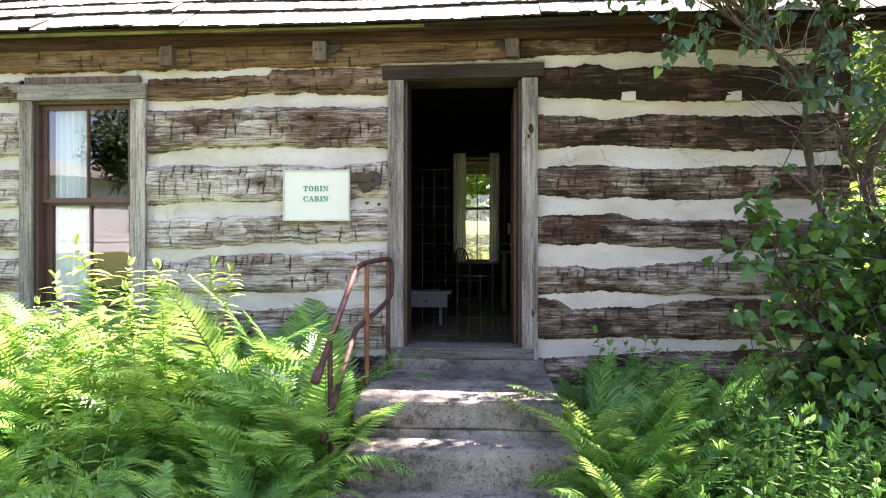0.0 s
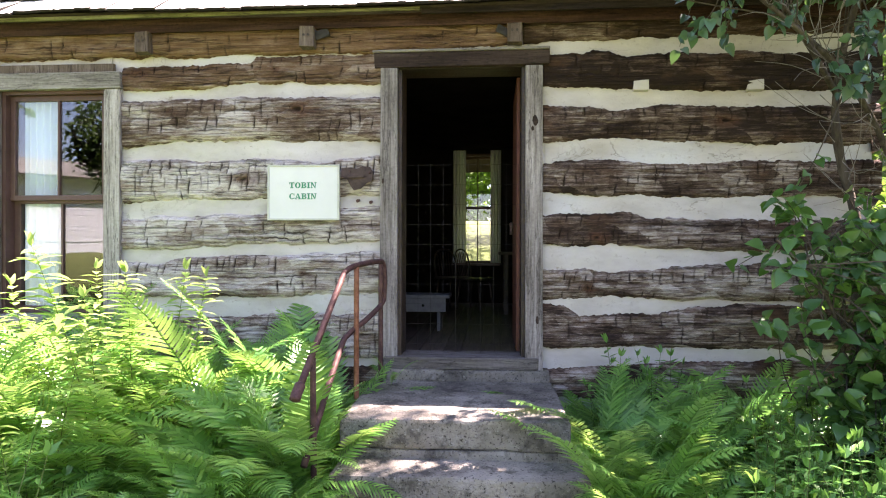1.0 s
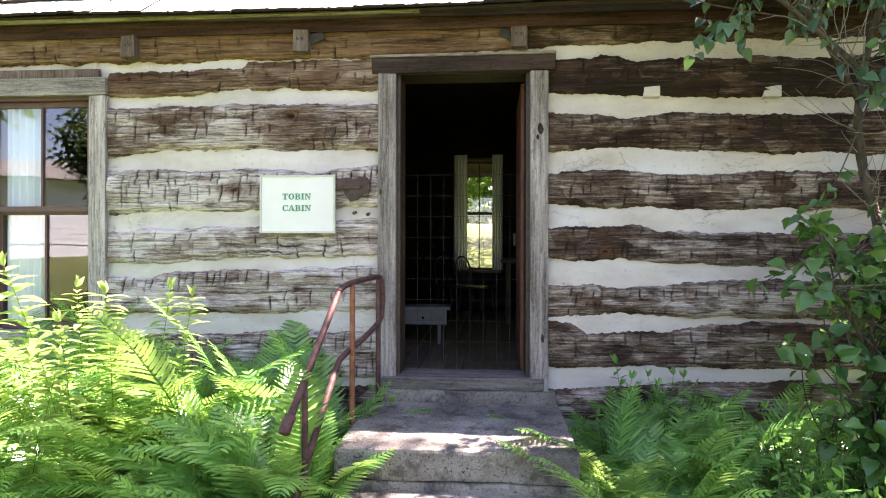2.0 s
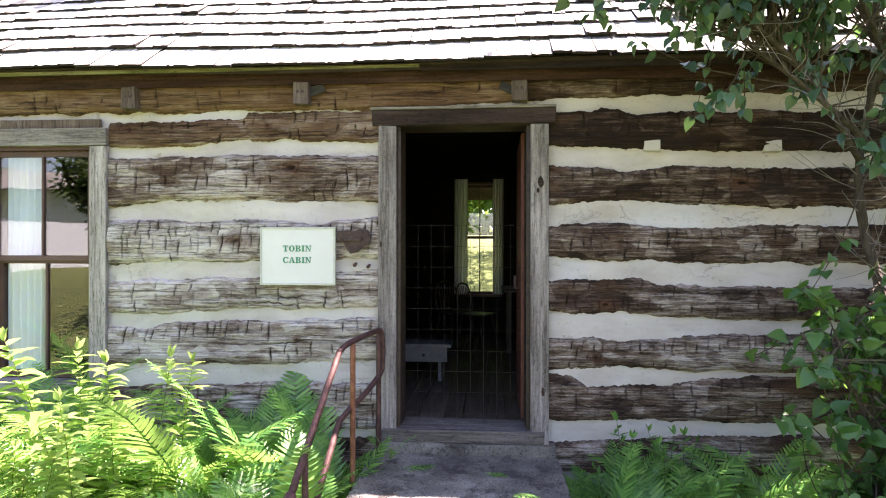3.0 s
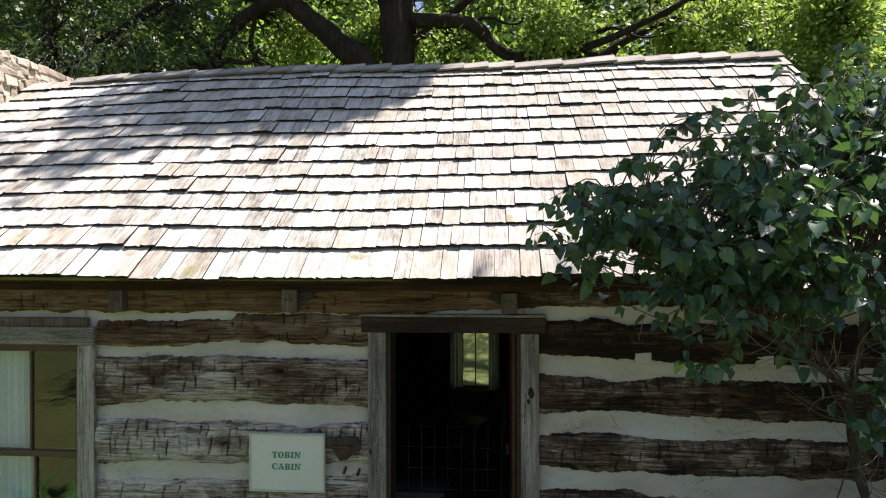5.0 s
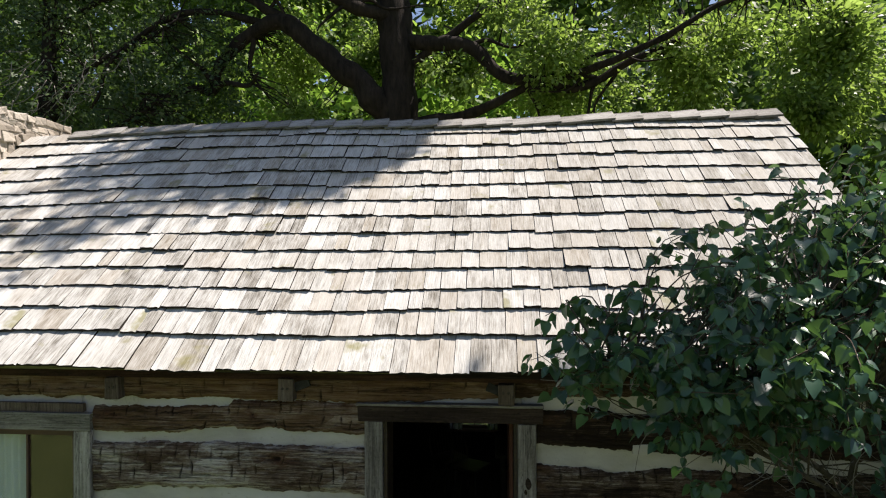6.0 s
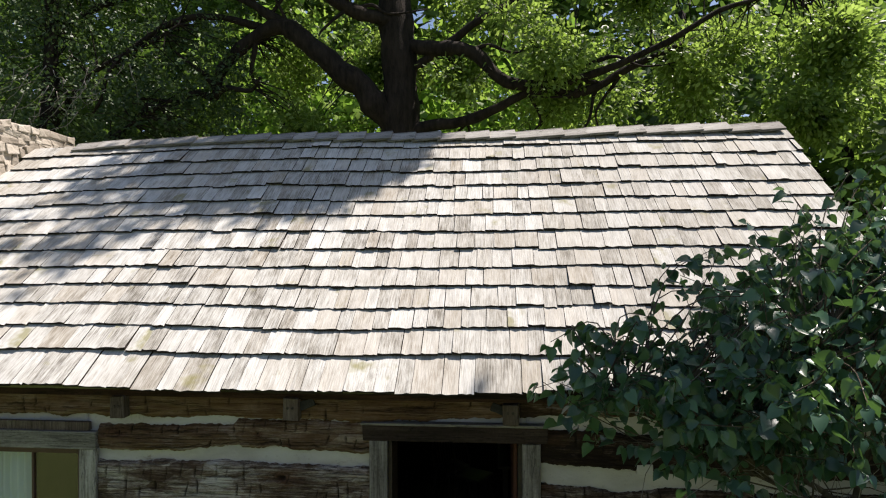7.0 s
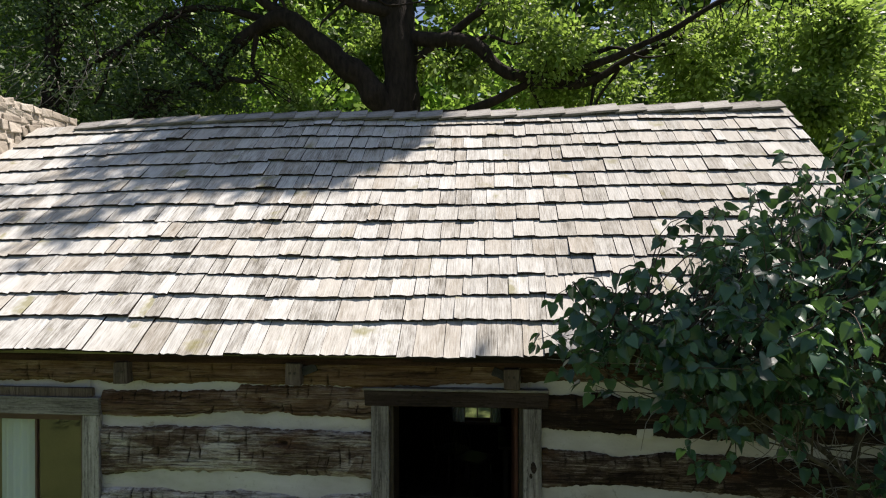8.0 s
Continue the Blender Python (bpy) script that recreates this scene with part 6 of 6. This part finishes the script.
def build_trees():
    bx, by = -2.1, 11.3
    trunk = ([(0, 0, -0.1), (0.02, 0, 3), (0.0, 0.0, 6.5), (0.0, 0, 8.5), (-0.15, 0.1, 11), (0.2, 0.2, 15)], 0.60)
    limbs = [([(0.0, -0.1, 6.9), (-0.61, -0.3, 7.6), (-1.07, -0.4, 8.1), (-1.67, -0.4, 8.55), (-2.4, -0.4, 9.2), (-2.95, -0.4, 9.48), (-3.52, -0.4, 9.28), (-4.14, -0.4, 8.82), (-4.47, -0.4, 8.34), (-4.65, -0.4, 7.7)], 0.34),
             ([(-2.2, -0.4, 9.0), (-2.7, -0.4, 9.45), (-3.26, -0.4, 9.81), (-3.83, -0.4, 10.19), (-4.8, -0.5, 10.6)], 0.17),
             ([(0.2, -0.1, 9.0), (1.2, -0.4, 8.85), (1.91, -0.7, 8.52), (2.71, -0.7, 7.96), (3.76, -0.7, 7.66), (4.81, -0.7, 7.7), (5.4, -0.7, 8.05), (6.6, -0.9, 8.6)], 0.2),
             ([(0.15, 0.0, 6.9), (1.6, -0.4, 7.1), (3.4, -0.6, 7.7), (5.0, -0.8, 8.4)], 0.17)]
    limbs += [([(-0.1, -0.2, 9.6), (-1.3, -0.6, 9.9), (-2.5, -1.0, 10.8), (-4.2, -1.4, 11.4)], 0.2),
             ([(0.1, -0.3, 10.6), (1.2, -3.0, 12.2), (2.4, -6.0, 12.6), (3.4, -7.95, 12.4)], 0.18),
             ([(0.1, 0.2, 11.0), (2.4, 0.3, 12.0), (5.5, 0.2, 12.2), (8.5, 0.2, 11.4)], 0.2),
             ([(-0.1, 0.2, 10.6), (-3.0, 0.4, 11.8), (-6.5, 0.3, 11.0), (-9.5, 0.0, 9.6)], 0.2),
             ([(0.1, 0.0, 8.3), (2.2, -0.6, 9.5), (4.6, -1.2, 10.3), (7.5, -1.4, 10.8)], 0.11),
             ([(3.4, -0.6, 7.7), (5.5, -1.2, 8.2), (7.6, -1.5, 9.2), (9.2, -1.5, 9.5)], 0.1),
             ([(-3.2, -0.2, 9.5), (-5.0, -0.6, 9.7), (-6.6, -1.0, 8.8), (-7.3, -1.2, 7.2)], 0.1)]
    blobs = [((-4.6, 1.4, 8.4), (2.4, 1.0, 2.0), 75, 34), ((-2.0, 1.6, 10.0), (2.4, 1.0, 1.7), 110, 32), ((1.8, 1.2, 9.5), (2.2, 1.2, 1.7), 150, 32), ((4.6, 0.4, 8.6), (2.6, 1.5, 1.9), 185, 42),
             ((7.6, -0.3, 8.4), (2.4, 1.5, 2.2), 180, 42), ((10.0, -0.2, 8.2), (1.5, 1.4, 2.2), 90, 40), ((3.0, 1.4, 6.3), (3.4, 0.9, 1.0), 105, 30), ((-3.6, 1.5, 6.4), (2.6, 0.8, 1.1), 90, 30),
             ((-5.5, 0.0, 12.9), (5.0, 3.2, 1.8), 520, 34), ((-9.0, 0, 12.6), (4.0, 2.6, 1.6), 240, 22), ((-0.8, 0.0, 13.0), (3.0, 3.0, 1.5), 240, 34), ((4.6, 0.3, 12.6), (3.0, 2.4, 1.2), 70, 30)]
    blobs += [((9.2, -1.7, 7.7), (1.1, 0.6, 1.4), 130, 40), ((-2.0, -0.2, 7.2), (0.9, 0.5, 1.0), 50, 34), ((-1.2, 0.9, 6.6), (1.6, 0.5, 0.9), 60, 30), ((6.6, -1.6, 9.6), (1.6, 0.6, 0.9), 90, 38), ((2.6, -1.5, 8.4), (1.8, 0.4, 1.1), 45, 34), ((-0.9, 0.8, 9.3), (1.3, 0.5, 1.2), 80, 32), ((1.0, 0.9, 9.0), (1.0, 0.5, 1.2), 60, 32)]
    # an unseen bough over the roof, its clumps placed to shade the upper part
    blobs += [((4.30, -7.93, 12.3), (0.56, 0.20, 0.12), 520, 32), ((3.75, -7.93, 12.3), (0.42, 0.08, 0.12), 170, 28), ((2.62, -7.92, 12.3), (0.30, 0.03, 0.1), 24, 16),
              ((2.95, -8.56, 12.3), (0.50, 0.01, 0.06), 17, 16), ((3.0, -8.76, 12.3), (0.12, 0.02, 0.06), 4, 10)]
    tree("oak_tree", "old oak with a thick dark trunk and spreading boughs", (bx, by, 0), trunk, limbs, blobs, M_OAK, M_OAKBARK, 0.135, 5, tufts=True)
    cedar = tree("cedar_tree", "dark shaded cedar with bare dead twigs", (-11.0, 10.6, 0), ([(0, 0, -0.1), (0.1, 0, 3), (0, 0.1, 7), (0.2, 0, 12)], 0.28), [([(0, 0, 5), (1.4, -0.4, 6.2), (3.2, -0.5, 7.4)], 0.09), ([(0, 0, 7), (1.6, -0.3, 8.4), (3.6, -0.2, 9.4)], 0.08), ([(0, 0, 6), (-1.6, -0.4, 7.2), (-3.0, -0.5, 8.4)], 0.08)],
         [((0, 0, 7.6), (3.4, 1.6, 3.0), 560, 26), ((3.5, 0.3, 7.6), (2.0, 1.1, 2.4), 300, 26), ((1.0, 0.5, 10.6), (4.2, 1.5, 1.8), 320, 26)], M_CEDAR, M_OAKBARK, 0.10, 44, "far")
    # added out of view; its clumps are placed to dapple beds and steps
    tree("unseen_shade_tree", "unseen tree added to shade the beds and steps", (9.2, -1.4, 0), ([(0, 0, -0.1), (0.1, 0, 4), (0, 0.1, 8), (-0.2, 0, 13)], 0.3), [([(0, 0, 8.5), (-2.5, 0.9, 10.8), (-5.0, 1.5, 12.0), (-7.5, 1.6, 12.3)], 0.12), ([(0, 0, 8), (1.5, -0.5, 10), (2.6, -0.8, 12)], 0.12)],
         [((-4.45, 1.75, 12.2), (0.62, 0.6, 0.3), 95, 18), ((-5.4, 1.10, 12.2), (1.0, 0.45, 0.3), 60, 16), ((-1.0, 1.60, 12.2), (1.5, 0.95, 0.3), 30, 14), ((-3.75, 2.40, 12.2), (0.32, 0.05, 0.2), 9, 14), ((0.0, -0.8, 12.0), (2.4, 1.3, 1.8), 120, 18)], M_OAK, M_OAKBARK, 0.19, 31)
    rng = random.Random(19)
    for k in range(30):
        q = Vector((2.2 + rng.uniform(-1.6, 1.2), -1.75 + rng.uniform(-0.3, 0.3), rng.uniform(7.0, 8.4)))
        d = Vector((rng.uniform(-1.1, 0.2), 0, rng.uniform(-0.8, -0.05)))
        line = bent([q, q + d * 0.5, q + d * 0.9 + Vector((rng.uniform(-0.3, 0.3), 0, 0.1)), q + d * 1.5], 4)
        part("dead_branch", mesh_of("dead_branch", *tube(line, [0.010 * (1 - 0.85 * i / len(line)) for i in range(len(line))], 5), M_DEADWOOD, True), None, cedar, "bleached bare dead branch")
    # the wood behind: each tree is coloured in a lit or a shaded green
    def far_tree(x, y, s, seed, full=0.42, leaf=0.48, green=None):
        tree("tree", "leafy tree at the edge of the lawn", (x, y, 0), ([(0, 0, -0.1), (0.1, 0, 4 * s), (0, 0.1, 8 * s), (0.1, 0, 12 * s)], 0.22 * s),
             [([(0, 0, 4 * s), (1.5 * s, -0.3, 5.5 * s), (2.8 * s, -0.6, 6.5 * s)], 0.09 * s), ([(0, 0, 5 * s), (-1.6 * s, -0.3, 6.4 * s), (-2.8 * s, -0.4, 7.4 * s)], 0.09 * s)],
             [((0, 0, 9.0 * s), (3.4 * s, 2.6 * s, 3.6 * s), int(560 * full), 9), ((0.2, -0.2, 4.6 * s), (3.3 * s, 2.2 * s, 2.6 * s), int(420 * full), 9), ((0, -0.4, 1.9), (3.0 * s, 1.8 * s, 1.5), int(150 * full), 9)], green or M_WOODS, M_OAKBARK, leaf, seed, "far", "trees behind the lawn")
    for k, (x, y, s) in enumerate(((-16, 22, 1.1), (-9.5, 24, 1.2), (-3.5, 27, 1.15), (2.5, 25, 1.1), (8.5, 24, 1.2), (14.5, 22, 1.15), (20.5, 19, 1.2), (-22, 17, 1.2), (13.5, 12, 0.85))):
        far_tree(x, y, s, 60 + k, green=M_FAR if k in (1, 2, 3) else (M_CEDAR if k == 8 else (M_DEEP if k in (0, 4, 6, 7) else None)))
    tree("shrub", "sunlit yellow-green shrub beyond the house corner", (5.0, 4.2, 0), ([(0, 0, -0.1), (0.1, 0, 0.8), (0, 0.1, 1.6), (0.1, 0, 2.4)], 0.05), [([(0, 0, 0.6), (0.6, -0.2, 1.3), (1.0, -0.3, 1.9)], 0.03), ([(0, 0, 0.6), (-0.6, -0.2, 1.4), (-0.9, -0.3, 2.0)], 0.03)],
         [((0, 0, 1.25), (1.5, 1.0, 1.0), 240, 12)], M_FAR, M_LILACBARK, 0.13, 81, "heart")
    # behind the eye: what the panes mirror, after one unseen tree added for shade
    tree("tree", "unseen tree added to shade the mirrored lawn", (-4.9, -7.6, 0.2), ([(0, 0, -0.3), (0, 0.1, 2.5), (0.1, 0, 4.5), (0, 0, 6.5)], 0.2), [([(0, 0, 2.6), (0.9, 0, 3.6), (1.4, 0, 4.6)], 0.08), ([(0, 0, 2.8), (-0.9, 0, 3.8), (-1.5, 0, 4.8)], 0.08)],
         [((0, 0, 5.2), (1.5, 1.2, 1.5), 190, 10)], M_OAK, M_OAKBARK, 0.17, 91)
    tree("tree", "young tree with hanging leafy boughs by the front lawn", (-4.05, -3.25, 0), ([(0, 0, -0.1), (0.02, 0.03, 1.2), (0, 0.1, 2.2), (-0.1, 0.2, 3.4)], 0.055), [([(0, 0.05, 1.9), (-0.3, 0.3, 2.4), (-0.75, 0.5, 2.5)], 0.025), ([(0, 0.08, 2.3), (0.3, 0.2, 2.8), (0.5, 0.3, 3.3)], 0.025)],
         [((-0.30, 0.45, 2.85), (0.55, 0.40, 0.60), 230, 14), ((0.35, 0.3, 3.2), (0.5, 0.4, 0.5), 110, 12)], M_DEEP, M_OAKBARK, 0.062, 92)
    for k, (x, y, s) in enumerate(((-34, -30, 1.3), (-6, -36, 1.4), (6, -34, 1.3), (18, -28, 1.3), (26, -12, 1.2), (-30, -8, 1.2), (-27, 5, 1.2), (25, 5, 1.2))):
        far_tree(x, y, s, 95 + k, 0.16, 0.72)


def build_woods():
    rng = np.random.default_rng(12)
    n = 30000
    x = rng.uniform(-60, 60, n)
    depth = rng.uniform(0, 1, n) ** 1.5 * 9
    top = 27 + 6 * vnoise(x * 0.16, 0, 4) + 3 * vnoise(x * 0.5, 2, 5)
    z = rng.uniform(0, 1, n) * top
    y = 33 + depth + 3.5 * vnoise(x * 0.3, z * 0.3, 6) + 0.004 * x * x
    a = rng.uniform(0, 2 * math.pi, n)
    d = np.stack([np.cos(a), np.sin(a), rng.uniform(-0.9, 0.3, n)], 1)
    up = np.stack([rng.uniform(-0.6, 0.6, n), rng.uniform(-0.9, 0.2, n), np.ones(n)], 1)
    keep = vnoise(x * 0.9, z * 0.9, 7) > 0.02
    places = [((x[i], y[i], z[i]), d[i], up[i], 1.6 * (0.7 + 0.6 * (i % 7) / 7)) for i in range(n) if keep[i]]
    tagged(new("woods", leaves_mesh("woods", "far", places, M_WOODS, 0.2, 0.15)), "dense green woods beyond the lawn", "woods", kind="stuff")


def build_white_house():
    h = thing("house", "white clapboard house across the front lawn", "house")
    h.matrix_world = pose(-13.0, -13.2, 1.36, 0, 0, -38)
    x0, x1, y0, y1, zt = -4.5, 5.5, -6.0, 0.0, 2.3
    part("wall", boxed(x0, y0, -0.1, x1, y1 - 0.05, zt), M_WHITE, h)
    rng = random.Random(6)
    z = 0.35
    bm = bmesh.new()
    while z < zt:
        box(bm, x0 - 0.02, y1 - 0.05, z, x1 + 0.02, y1 - 0.03, z + 0.145)
        z += 0.16
    part("clapboards", bm, M_WHITE, h)
    bm = bmesh.new()
    v = [bm.verts.new(p) for p in ((x0 - 0.3, y0 - 0.4, zt), (x1 + 0.3, y0 - 0.4, zt), (x1 + 0.3, y1 + 0.4, zt), (x0 - 0.3, y1 + 0.4, zt), (x0 - 0.3, (y0 + y1) / 2, zt + 0.9), (x1 + 0.3, (y0 + y1) / 2, zt + 0.9))]
    for f in ((0, 1, 5, 4), (2, 3, 4, 5), (1, 2, 5), (3, 0, 4), (3, 2, 1, 0)):
        bm.faces.new([v[i] for i in f])
    part("roof", bm, M_RIDGE, h)
    for x in (-3.2, 2.3):
        win = part("window", boxed(x - 0.45, y1 - 0.03, 0.75, x + 0.45, y1 + 0.03, 2.0, 0.01), M_WHITE, h)
        part("pane", boxed(x - 0.37, y1 + 0.032, 0.83, x + 0.37, y1 + 0.04, 1.92), M_IRON, win)


build_ferns()
build_weeds()
build_lilac()
build_trees()
build_woods()
build_white_house()
